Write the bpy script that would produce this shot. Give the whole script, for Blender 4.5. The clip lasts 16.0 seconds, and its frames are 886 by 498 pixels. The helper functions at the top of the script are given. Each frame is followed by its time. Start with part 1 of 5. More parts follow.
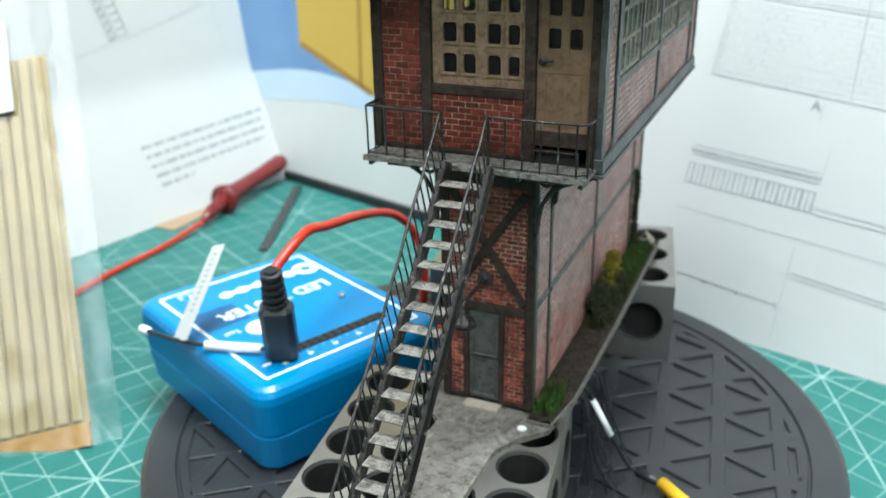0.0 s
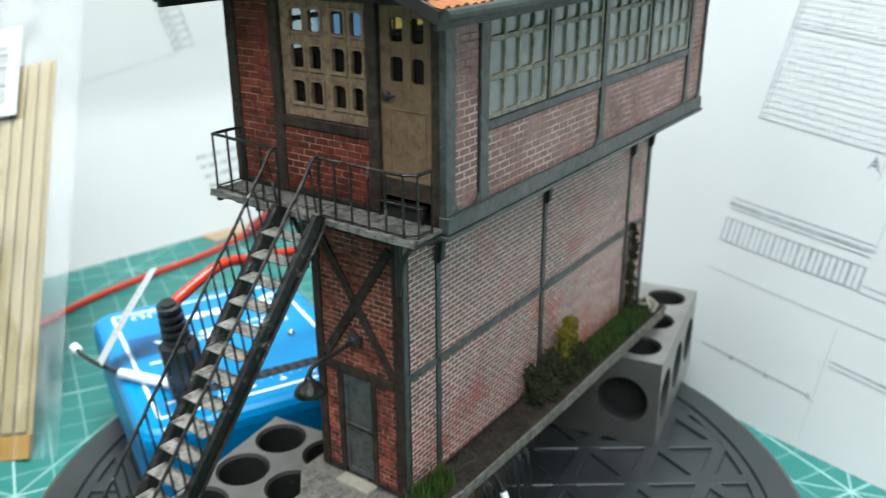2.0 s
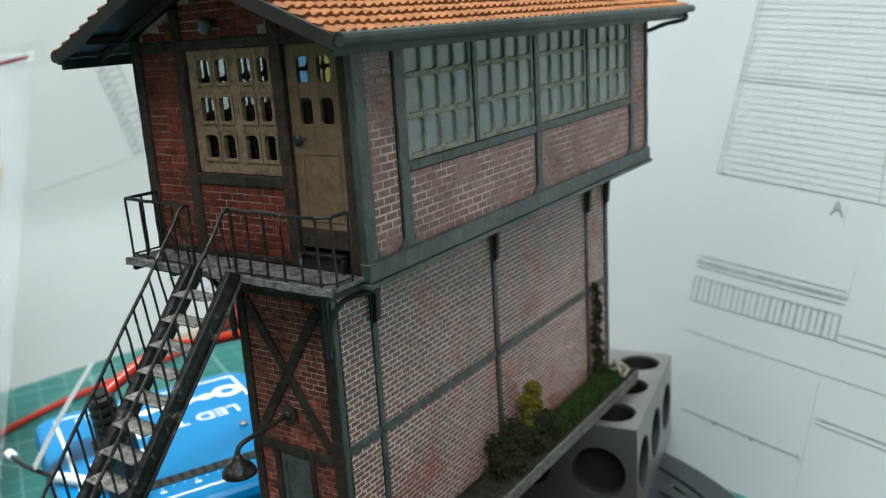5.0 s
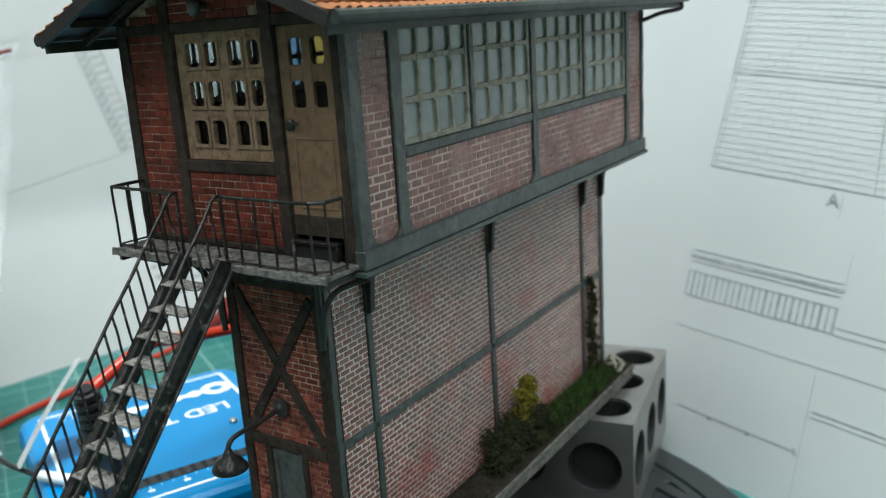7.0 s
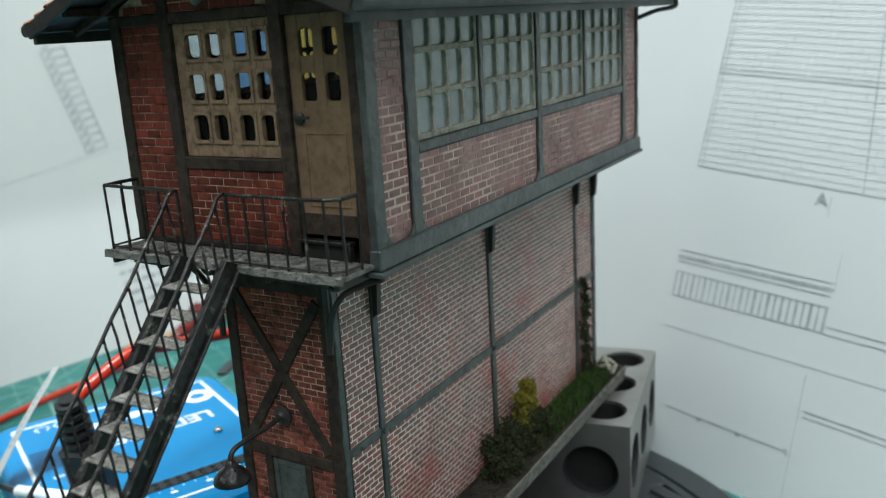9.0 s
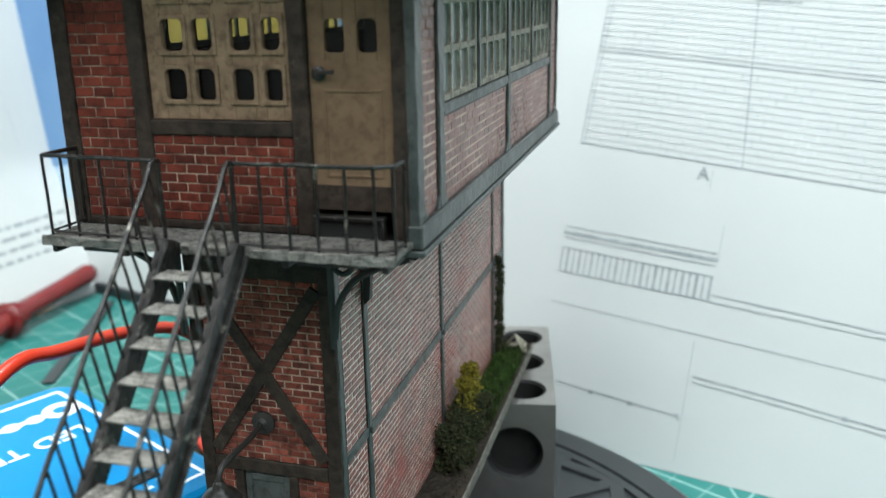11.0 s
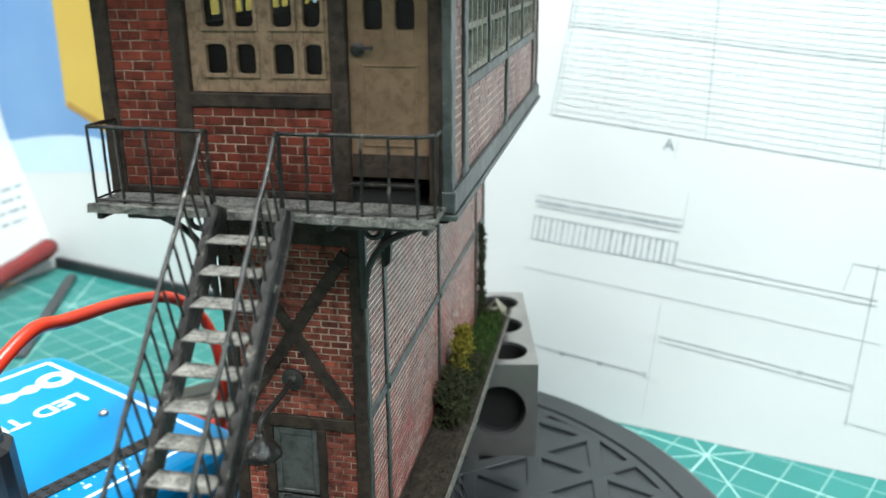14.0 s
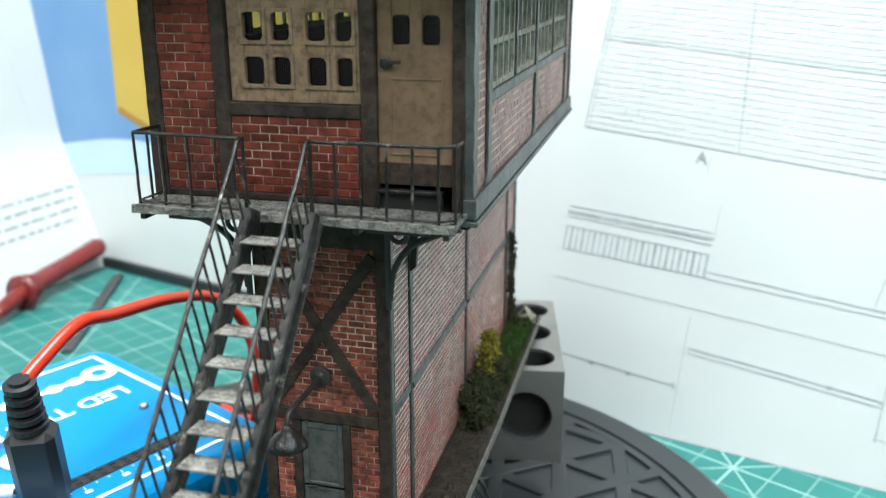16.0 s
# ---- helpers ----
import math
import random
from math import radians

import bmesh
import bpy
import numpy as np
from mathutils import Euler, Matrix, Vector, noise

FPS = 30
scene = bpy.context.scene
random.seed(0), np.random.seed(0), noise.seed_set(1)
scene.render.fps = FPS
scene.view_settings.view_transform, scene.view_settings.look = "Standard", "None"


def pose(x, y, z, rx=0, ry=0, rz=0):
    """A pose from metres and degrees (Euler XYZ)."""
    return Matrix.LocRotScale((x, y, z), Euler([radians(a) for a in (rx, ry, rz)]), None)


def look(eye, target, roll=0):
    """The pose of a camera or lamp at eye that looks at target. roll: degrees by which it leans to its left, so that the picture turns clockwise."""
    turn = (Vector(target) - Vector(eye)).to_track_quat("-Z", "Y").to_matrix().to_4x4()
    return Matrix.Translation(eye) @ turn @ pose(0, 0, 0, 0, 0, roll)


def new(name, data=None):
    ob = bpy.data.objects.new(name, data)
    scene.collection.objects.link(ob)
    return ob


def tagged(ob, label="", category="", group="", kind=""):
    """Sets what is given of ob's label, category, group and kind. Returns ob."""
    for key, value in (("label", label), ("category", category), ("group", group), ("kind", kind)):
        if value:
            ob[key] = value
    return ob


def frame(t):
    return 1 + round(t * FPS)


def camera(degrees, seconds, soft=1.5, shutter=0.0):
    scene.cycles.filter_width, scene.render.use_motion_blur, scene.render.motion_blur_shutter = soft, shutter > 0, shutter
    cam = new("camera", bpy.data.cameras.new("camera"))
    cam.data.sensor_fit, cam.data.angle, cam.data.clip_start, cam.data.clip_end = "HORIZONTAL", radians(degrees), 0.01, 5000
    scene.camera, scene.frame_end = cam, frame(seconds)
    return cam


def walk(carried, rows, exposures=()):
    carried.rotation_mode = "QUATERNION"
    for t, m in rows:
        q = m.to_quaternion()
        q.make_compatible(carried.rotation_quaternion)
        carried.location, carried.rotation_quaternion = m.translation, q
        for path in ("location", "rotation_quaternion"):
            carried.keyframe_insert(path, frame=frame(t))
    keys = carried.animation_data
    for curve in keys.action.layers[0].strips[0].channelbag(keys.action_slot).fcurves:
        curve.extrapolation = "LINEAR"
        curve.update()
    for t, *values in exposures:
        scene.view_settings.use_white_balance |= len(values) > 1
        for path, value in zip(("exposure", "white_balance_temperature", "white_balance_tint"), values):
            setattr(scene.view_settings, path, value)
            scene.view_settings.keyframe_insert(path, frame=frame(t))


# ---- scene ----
U = 0.01  # the numbers below are centimetres
cam = camera(55.3, 16.0, soft=1.15, shutter=0.6)
PATH = [
    (0, (4.963, -15.498, 10.756), (4.197, -13.82, 9.983), -1.0),
    (0.5, (5.087, -15.103, 11.107), (4.324, -13.422, 10.339), -0.5),
    (1, (6.761, -15.371, 12.935), (5.95, -13.724, 12.14), 2.1),
    (1.2, (7.58, -14.746, 13.641), (6.666, -13.156, 12.842), 2.1),
    (1.5, (8.078, -12.762, 12.33), (7.076, -11.232, 11.521), 1.4),
    (2, (8.578, -10.394, 10.438), (7.473, -8.895, 9.709), -0.3),
    (2.5, (8.96, -9.597, 9.933), (7.793, -8.104, 9.294), -2.8),
    (3, (9.159, -9.293, 9.522), (7.987, -7.781, 8.939), -3.8),
    (3.5, (9.044, -9.418, 9.467), (7.887, -7.875, 8.938), -3.8),
    (4, (9.176, -9.435, 9.408), (8.025, -7.88, 8.9), -3.7),
    (6.5, (8.662, -9.186, 9.087), (7.566, -7.585, 8.603), -3.7),
    (7, (8.727, -9.211, 9.015), (7.624, -7.618, 8.522), -3.6),
    (7.5, (8.768, -9.405, 8.963), (7.649, -7.821, 8.474), -3.8),
    (8, (8.87, -9.342, 9.105), (7.738, -7.77, 8.608), -4.0),
    (10.5, (4.898, -9.282, 8.424), (4.248, -7.457, 7.928), -1.4),
    (11, (4.294, -9.6, 8.548), (3.758, -7.75, 8.01), -1.0),
    (11.5, (3.993, -9.714, 8.611), (3.544, -7.85, 8.04), -0.9),
    (12, (3.768, -9.943, 8.714), (3.357, -8.079, 8.118), -1.3),
    (12.5, (3.397, -10.182, 8.556), (3.007, -8.32, 7.939), -1.2),
    (13, (3.392, -10.266, 8.546), (3.016, -8.401, 7.93), -1.0),
    (13.5, (3.408, -10.304, 8.591), (3.035, -8.435, 7.986), -0.8),
    (14, (3.407, -10.666, 8.667), (3.013, -8.799, 8.067), -0.4),
    (14.5, (3.555, -10.918, 8.617), (3.105, -9.065, 8.013), -0.3),
    (15, (3.678, -10.947, 8.555), (3.21, -9.1, 7.95), 0.0),
    (15.5, (3.727, -11.056, 8.611), (3.242, -9.208, 8.019), 0.1),
    (16, (3.779, -11.093, 8.77), (3.288, -9.242, 8.19), 0.0),
]
EXPOSURES = (
    (0.0, -0.38, 6250, 8), (1.5, -0.45, 6200, 8), (3.3, -0.25, 6350, 8), (4.1, -0.88, 6250, 7), (6.4, -0.92, 6200, 6), (8.2, -0.92, 6200, 6), (10.6, -0.8, 6150, 6), (11.1, -0.35, 6250, 8), (11.6, -0.15, 6300, 7), (16.0, -0.17, 6250, 7))
cam.data.dof.use_dof, cam.data.dof.focus_distance, cam.data.dof.aperture_fstop = True, 0.13, 30.0
walk(cam, [(t, look([c * U for c in eye], [c * U for c in target], roll)) for t, eye, target, roll in PATH], EXPOSURES)

# ---- world and lamps ----
world = bpy.data.worlds.new("room_light")
scene.world = world
world.use_nodes = True
world.node_tree.nodes["Background"].inputs[0].default_value = (0.87, 0.97, 1.0, 1)
world.node_tree.nodes["Background"].inputs[1].default_value = 0.24


def area_lamp(name, eye, target, size, watts, colour):
    data = bpy.data.lights.new(name, "AREA")
    data.shape, data.size, data.energy, data.color = "SQUARE", size * U, watts, colour
    ob = new(name, data)
    ob.matrix_world = look([c * U for c in eye], [c * U for c in target])
    return ob


area_lamp("bench_lamp", (2, 1, 76), (0, 3, 0), 26, 17.5, (0.93, 0.985, 0.95))
# Two fill lights added to brighten the model's front and side; no known source.
area_lamp("fill_light", (48, -45, 92), (0, 4, 3), 80, 17.0, (0.9, 0.985, 1.0))
area_lamp("fill_light", (-40, -60, 92), (0, 0, 5), 70, 8.5, (0.97, 0.985, 0.98))


# ---- materials ----
def material(name, colour, colour2=None, rough=0.7, metal=0.0, scale=8.0, bump=0.15, spread=0.5, fine=6.0, random=0.0, dust=None, dust_amount=0.0, island=False, grime=0.0, sheen=0.25):
    """Two scales of noise between two colours (scale in waves per cm), a random shift per piece, dust and a fine relief."""
    m = bpy.data.materials.new(name)
    m.use_nodes = True
    nt = m.node_tree
    bsdf = nt.nodes["Principled BSDF"]
    add, link = nt.nodes.new, nt.links.new
    colour2 = colour2 or tuple(c * 0.7 for c in colour)
    place = add("ShaderNodeNewGeometry").outputs["Position"]
    n1 = add("ShaderNodeTexNoise")
    n1.inputs["Scale"].default_value, n1.inputs["Detail"].default_value = scale * 100 / 8, 6
    n2 = add("ShaderNodeTexNoise")
    n2.inputs["Scale"].default_value, n2.inputs["Detail"].default_value = scale * 100 * fine / 8, 4
    for n in (n1, n2):
        link(place, n.inputs["Vector"])
    half = add("ShaderNodeMath")
    half.operation = "ADD"
    link(n1.outputs[0], half.inputs[0])
    link(n2.outputs[0], half.inputs[1])
    ramp = add("ShaderNodeMapRange")
    ramp.inputs["From Min"].default_value, ramp.inputs["From Max"].default_value = 1 - spread * 0.5, 1 + spread * 0.5
    link(half.outputs[0], ramp.inputs["Value"])
    mix = add("ShaderNodeMix")
    mix.data_type = "RGBA"
    link(ramp.outputs[0], mix.inputs["Factor"])
    mix.inputs["A"].default_value, mix.inputs["B"].default_value = (*colour, 1), (*colour2, 1)
    out = mix.outputs["Result"]
    if random:
        hsv = add("ShaderNodeHueSaturation")
        span = add("ShaderNodeMapRange")
        span.inputs["To Min"].default_value, span.inputs["To Max"].default_value = 1 - random, 1 + random
        src = add("ShaderNodeNewGeometry").outputs["Random Per Island"] if island else add("ShaderNodeObjectInfo").outputs["Random"]
        link(src, span.inputs["Value"])
        link(span.outputs[0], hsv.inputs["Value"])
        link(out, hsv.inputs["Color"])
        out = hsv.outputs[0]
    if dust:
        n3 = add("ShaderNodeTexNoise")
        n3.inputs["Scale"].default_value, n3.inputs["Detail"].default_value, n3.inputs["Roughness"].default_value = scale * 30, 8, 0.7
        link(place, n3.inputs["Vector"])
        cut = add("ShaderNodeMapRange")
        cut.inputs["From Min"].default_value, cut.inputs["From Max"].default_value = 0.62 - dust_amount * 0.3, 0.75 - dust_amount * 0.25
        cut.inputs["To Max"].default_value = 0.85
        link(n3.outputs[0], cut.inputs["Value"])
        over = add("ShaderNodeMix")
        over.data_type = "RGBA"
        link(cut.outputs[0], over.inputs["Factor"])
        link(out, over.inputs["A"])
        over.inputs["B"].default_value = (*dust, 1)
        out = over.outputs["Result"]
    if grime:  # fine dark specks and washes
        n4 = add("ShaderNodeTexNoise")
        n4.inputs["Scale"].default_value, n4.inputs["Detail"].default_value, n4.inputs["Roughness"].default_value = 620, 7, 0.72
        link(place, n4.inputs["Vector"])
        cut = add("ShaderNodeMapRange")
        cut.inputs["From Min"].default_value, cut.inputs["From Max"].default_value, cut.inputs["To Max"].default_value = 0.48, 0.62, grime
        link(n4.outputs[0], cut.inputs["Value"])
        wash = add("ShaderNodeMix")
        wash.data_type, wash.blend_type = "RGBA", "MULTIPLY"
        link(cut.outputs[0], wash.inputs["Factor"])
        link(out, wash.inputs["A"])
        wash.inputs["B"].default_value = (0.16, 0.14, 0.13, 1)
        out = wash.outputs["Result"]
    link(out, bsdf.inputs["Base Color"])
    bsdf.inputs["Metallic"].default_value = metal
    bsdf.inputs["Specular IOR Level"].default_value = sheen if sheen > 0.5 else 0.5 if rough < 0.55 or metal else sheen
    wear = add("ShaderNodeMapRange")
    wear.inputs["To Min"].default_value, wear.inputs["To Max"].default_value = max(rough - 0.12, 0.03), min(rough + 0.12, 1)
    link(n1.outputs[0], wear.inputs["Value"])
    link(wear.outputs[0], bsdf.inputs["Roughness"])
    if bump:
        b = add("ShaderNodeBump")
        b.inputs["Strength"].default_value, b.inputs["Distance"].default_value = bump, 0.0004
        link(n2.outputs[0], b.inputs["Height"])
        link(b.outputs[0], bsdf.inputs["Normal"])
    return m


def glass(name, tint, clear, rough, haze=0.0):
    m = bpy.data.materials.new(name)
    m.use_nodes = True
    nt = m.node_tree
    nt.nodes.remove(nt.nodes["Principled BSDF"])
    mix, see, gloss = nt.nodes.new("ShaderNodeMixShader"), nt.nodes.new("ShaderNodeBsdfTransparent"), nt.nodes.new("ShaderNodeBsdfGlossy")
    see.inputs[0].default_value, gloss.inputs["Roughness"].default_value = (*tint, 1), rough
    mix.inputs[0].default_value = 1 - clear
    nt.links.new(see.outputs[0], mix.inputs[1])
    nt.links.new(gloss.outputs[0], mix.inputs[2])
    out = mix.outputs[0]
    if haze:  # milky scatter of creased film
        veil, dull = nt.nodes.new("ShaderNodeMixShader"), nt.nodes.new("ShaderNodeBsdfDiffuse")
        dull.inputs[0].default_value, veil.inputs[0].default_value = (0.85, 0.86, 0.86, 1), haze
        nt.links.new(out, veil.inputs[1])
        nt.links.new(dull.outputs[0], veil.inputs[2])
        out = veil.outputs[0]
    nt.links.new(out, nt.nodes["Material Output"].inputs[0])
    return m


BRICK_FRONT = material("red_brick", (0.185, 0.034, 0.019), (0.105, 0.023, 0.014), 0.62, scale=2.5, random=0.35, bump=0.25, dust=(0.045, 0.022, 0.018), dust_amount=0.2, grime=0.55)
BRICK_DARK = material("sooty_brick", (0.31, 0.072, 0.045), (0.13, 0.042, 0.032), 0.75, scale=4, random=0.45, bump=0.4, dust=(0.05, 0.03, 0.024), dust_amount=0.28, grime=0.75)
BRICK_SIDE = material("weathered_brick", (0.33, 0.09, 0.065), (0.19, 0.074, 0.06), 0.38, scale=2.2, random=0.3, bump=0.3, dust=(0.33, 0.045, 0.033), dust_amount=0.3, grime=0.5, sheen=1.0)
BRICK_STUFF = material("weathered_brick_rows", (0.33, 0.09, 0.065), (0.19, 0.074, 0.06), 0.38, scale=2.2, random=0.3, bump=0.3, dust=(0.33, 0.045, 0.033), dust_amount=0.3, island=True, grime=0.5, sheen=1.0)
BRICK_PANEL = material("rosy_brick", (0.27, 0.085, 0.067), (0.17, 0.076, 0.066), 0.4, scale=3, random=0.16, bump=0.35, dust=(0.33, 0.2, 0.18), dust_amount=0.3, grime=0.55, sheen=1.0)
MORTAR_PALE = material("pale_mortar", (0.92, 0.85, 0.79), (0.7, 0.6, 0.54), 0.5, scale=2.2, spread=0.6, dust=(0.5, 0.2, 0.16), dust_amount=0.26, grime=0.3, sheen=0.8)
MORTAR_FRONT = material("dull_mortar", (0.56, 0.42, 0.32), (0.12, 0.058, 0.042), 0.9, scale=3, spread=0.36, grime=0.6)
MORTAR_ROSY = material("worn_mortar", (0.6, 0.44, 0.38), (0.2, 0.09, 0.075), 0.7, scale=1.8, spread=0.3)
TIMBER_DARK = material("dark_timber", (0.055, 0.038, 0.028), (0.022, 0.016, 0.013), 0.7, scale=9, bump=0.5, dust=(0.13, 0.105, 0.085), dust_amount=0.05, grime=0.6)
TIMBER_GREY = material("grey_green_timber", (0.075, 0.088, 0.083), (0.035, 0.042, 0.04), 0.42, scale=7, bump=0.4, dust=(0.26, 0.26, 0.24), dust_amount=0.06, grime=0.6, sheen=0.8)
STEEL = material("dark_steel", (0.036, 0.033, 0.03), (0.011, 0.01, 0.0095), 0.34, 0.4, scale=12, bump=0.5, dust=(0.36, 0.33, 0.28), dust_amount=0.15, grime=0.5)
TREAD = material("dusty_chequer_plate", (0.32, 0.3, 0.27), (0.1, 0.093, 0.084), 0.55, 0.3, scale=50, bump=0.9, spread=0.9, grime=0.75)
SASH_TAN = material("tan_paint", (0.3, 0.2, 0.125), (0.2, 0.132, 0.083), 0.75, scale=6, bump=0.2, dust=(0.07, 0.05, 0.032), dust_amount=0.05, grime=0.5)
SASH_OLIVE = material("olive_grey_paint", (0.38, 0.345, 0.275), (0.24, 0.215, 0.175), 0.6, scale=6, bump=0.2, dust=(0.07, 0.06, 0.04), dust_amount=0.06, grime=0.55, sheen=0.5)
DOOR_TAN = material("brown_door_paint", (0.22, 0.14, 0.083), (0.155, 0.098, 0.058), 0.75, scale=4, bump=0.15, dust=(0.1, 0.07, 0.045), dust_amount=0.02, grime=0.3)
DOOR_GREY = material("slate_door_paint", (0.085, 0.092, 0.088), (0.05, 0.055, 0.052), 0.5, scale=5, bump=0.15, dust=(0.11, 0.09, 0.07), dust_amount=0.1, grime=0.6)
ROOF_TILE = material("orange_clay_tile", (0.31, 0.125, 0.05), (0.2, 0.08, 0.034), 0.8, scale=3, random=0.16, bump=0.2, dust=(0.16, 0.11, 0.09), dust_amount=0.1, sheen=0.2)
ROOF_ROWS = material("orange_clay_tile_rows", (0.31, 0.125, 0.05), (0.2, 0.08, 0.034), 0.8, scale=3, random=0.16, bump=0.2, dust=(0.16, 0.11, 0.09), dust_amount=0.1, island=True, sheen=0.2)
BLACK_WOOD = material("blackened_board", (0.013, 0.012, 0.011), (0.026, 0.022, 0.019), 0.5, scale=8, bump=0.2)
GUTTER = material("green_grey_zinc", (0.055, 0.068, 0.062), (0.025, 0.032, 0.03), 0.45, 0.3, scale=6)
PANE_MILKY = material("milky_glazing", (0.25, 0.285, 0.275), (0.17, 0.2, 0.195), 0.16, scale=5, bump=0.12, random=0.2, sheen=0.9)
PANE_CLEAR = glass("clear_glazing", (0.8, 0.83, 0.83), 0.975, 0.03)
# Near-black: the shade inside the building is put into this colour.
INSIDE_SHADE = material("shaded_interior", (0.022, 0.02, 0.018), (0.013, 0.012, 0.011), 0.8, scale=3)
CONCRETE = material("dusty_concrete", (0.25, 0.235, 0.205), (0.13, 0.12, 0.103), 0.85, scale=5, bump=0.6, dust=(0.34, 0.32, 0.285), dust_amount=0.1, grime=0.6)
STONE_PALE = material("pale_step_stone", (0.44, 0.4, 0.32), (0.3, 0.27, 0.21), 0.85, scale=6, bump=0.3)
SOIL = material("brown_soil", (0.05, 0.038, 0.028), (0.018, 0.014, 0.011), 0.95, scale=14, bump=0.9)
GRASS = material("grass_fibre", (0.035, 0.09, 0.014), (0.065, 0.095, 0.02), 0.8, scale=2, bump=0, random=0.4, island=True)
LEAF_DARK = material("dark_foliage", (0.026, 0.032, 0.013), (0.046, 0.046, 0.02), 0.85, scale=10, bump=0, random=0.45, island=True)
LEAF_YELLOW = material("yellow_foliage", (0.24, 0.19, 0.022), (0.15, 0.14, 0.025), 0.85, scale=10, bump=0, random=0.35, island=True)
GROUND_STEEL = material("ground_steel", (0.46, 0.445, 0.425), (0.36, 0.345, 0.325), 0.45, 1.0, scale=2, bump=0.04)
# Near-black colour that holds the shade inside bores, sockets and gaps.
HOLE_SHADE = material("shaded_hole", (0.02, 0.019, 0.018), (0.012, 0.011, 0.011), 0.7, 0.1, scale=6)
PLASTIC_GREY = material("charcoal_plastic", (0.026, 0.029, 0.031), (0.017, 0.019, 0.021), 0.32, scale=1.2, bump=0.1, spread=0.8)
PLASTIC_BLUE = material("bright_blue_plastic", (0.0, 0.19, 0.45), (0.0, 0.175, 0.42), 0.28, scale=0.6, bump=0.04)
PRINT_WHITE = material("white_print", (0.8, 0.82, 0.84), (0.74, 0.76, 0.78), 0.5, scale=3, bump=0)
PRINT_NAVY = material("navy_print", (0.01, 0.09, 0.22), (0.01, 0.08, 0.2), 0.4, scale=3, bump=0)
RUBBER = material("black_rubber", (0.014, 0.014, 0.016), (0.022, 0.022, 0.024), 0.35, scale=3, bump=0.05)
WIRE_RED = material("red_cable_sheath", (0.46, 0.03, 0.012), (0.38, 0.024, 0.01), 0.35, scale=1, bump=0.03)
CLIP_RED = material("dark_red_plastic", (0.16, 0.012, 0.012), (0.11, 0.01, 0.01), 0.25, scale=1, bump=0.03)
WIRE_YELLOW = material("yellow_sleeve", (0.7, 0.42, 0.02), (0.6, 0.34, 0.02), 0.4, scale=2, bump=0.03)
PAPER = material("white_paper", (0.445, 0.455, 0.455), (0.41, 0.42, 0.425), 0.8, scale=0.5, bump=0.08, spread=0.9)
CARD_WHITE = material("white_card", (0.68, 0.69, 0.685), (0.62, 0.63, 0.625), 0.45, scale=0.5, bump=0.05, spread=0.9)
INK = material("grey_ink", (0.19, 0.21, 0.22), (0.33, 0.35, 0.36), 0.8, scale=6, bump=0)
INK_PALE = material("pale_ink", (0.36, 0.38, 0.39), (0.46, 0.475, 0.48), 0.8, scale=6, bump=0)
ART_BLUE = material("printed_blue", (0.1, 0.22, 0.46), (0.19, 0.34, 0.56), 0.5, scale=0.25, bump=0, spread=0.7)
ART_SKY = material("printed_sky", (0.42, 0.58, 0.76), (0.62, 0.72, 0.82), 0.5, scale=0.2, bump=0, spread=0.8)
ART_YELLOW = material("printed_yellow", (0.58, 0.4, 0.07), (0.5, 0.32, 0.05), 0.5, scale=0.3, bump=0, spread=0.8)
ART_BROWN = material("printed_ochre", (0.4, 0.22, 0.03), (0.3, 0.16, 0.03), 0.5, scale=0.3, bump=0, spread=0.8)
BRASS = material("brass_strip", (0.3, 0.235, 0.115), (0.22, 0.17, 0.08), 0.4, 0.15, scale=1.2, bump=0.05)
TAPE_GOLD = material("amber_film", (0.3, 0.16, 0.02), (0.22, 0.11, 0.012), 0.25, scale=2, bump=0.05)
FILM = glass("clear_bag_film", (0.95, 0.96, 0.97), 0.94, 0.2, 0.022)
WALL_PAINT = material("off_white_wall", (0.7, 0.7, 0.68), (0.64, 0.64, 0.63), 0.9, scale=0.05)
FLOOR_VINYL = material("grey_floor", (0.3, 0.29, 0.27), (0.22, 0.21, 0.2), 0.7, scale=0.05)
DESK_WOOD = material("desk_board", (0.35, 0.25, 0.16), (0.26, 0.18, 0.11), 0.5, scale=0.3)
GLOBE = material("frosted_globe", (0.1, 0.1, 0.1), (0.06, 0.06, 0.06), 0.12, scale=2, bump=0)


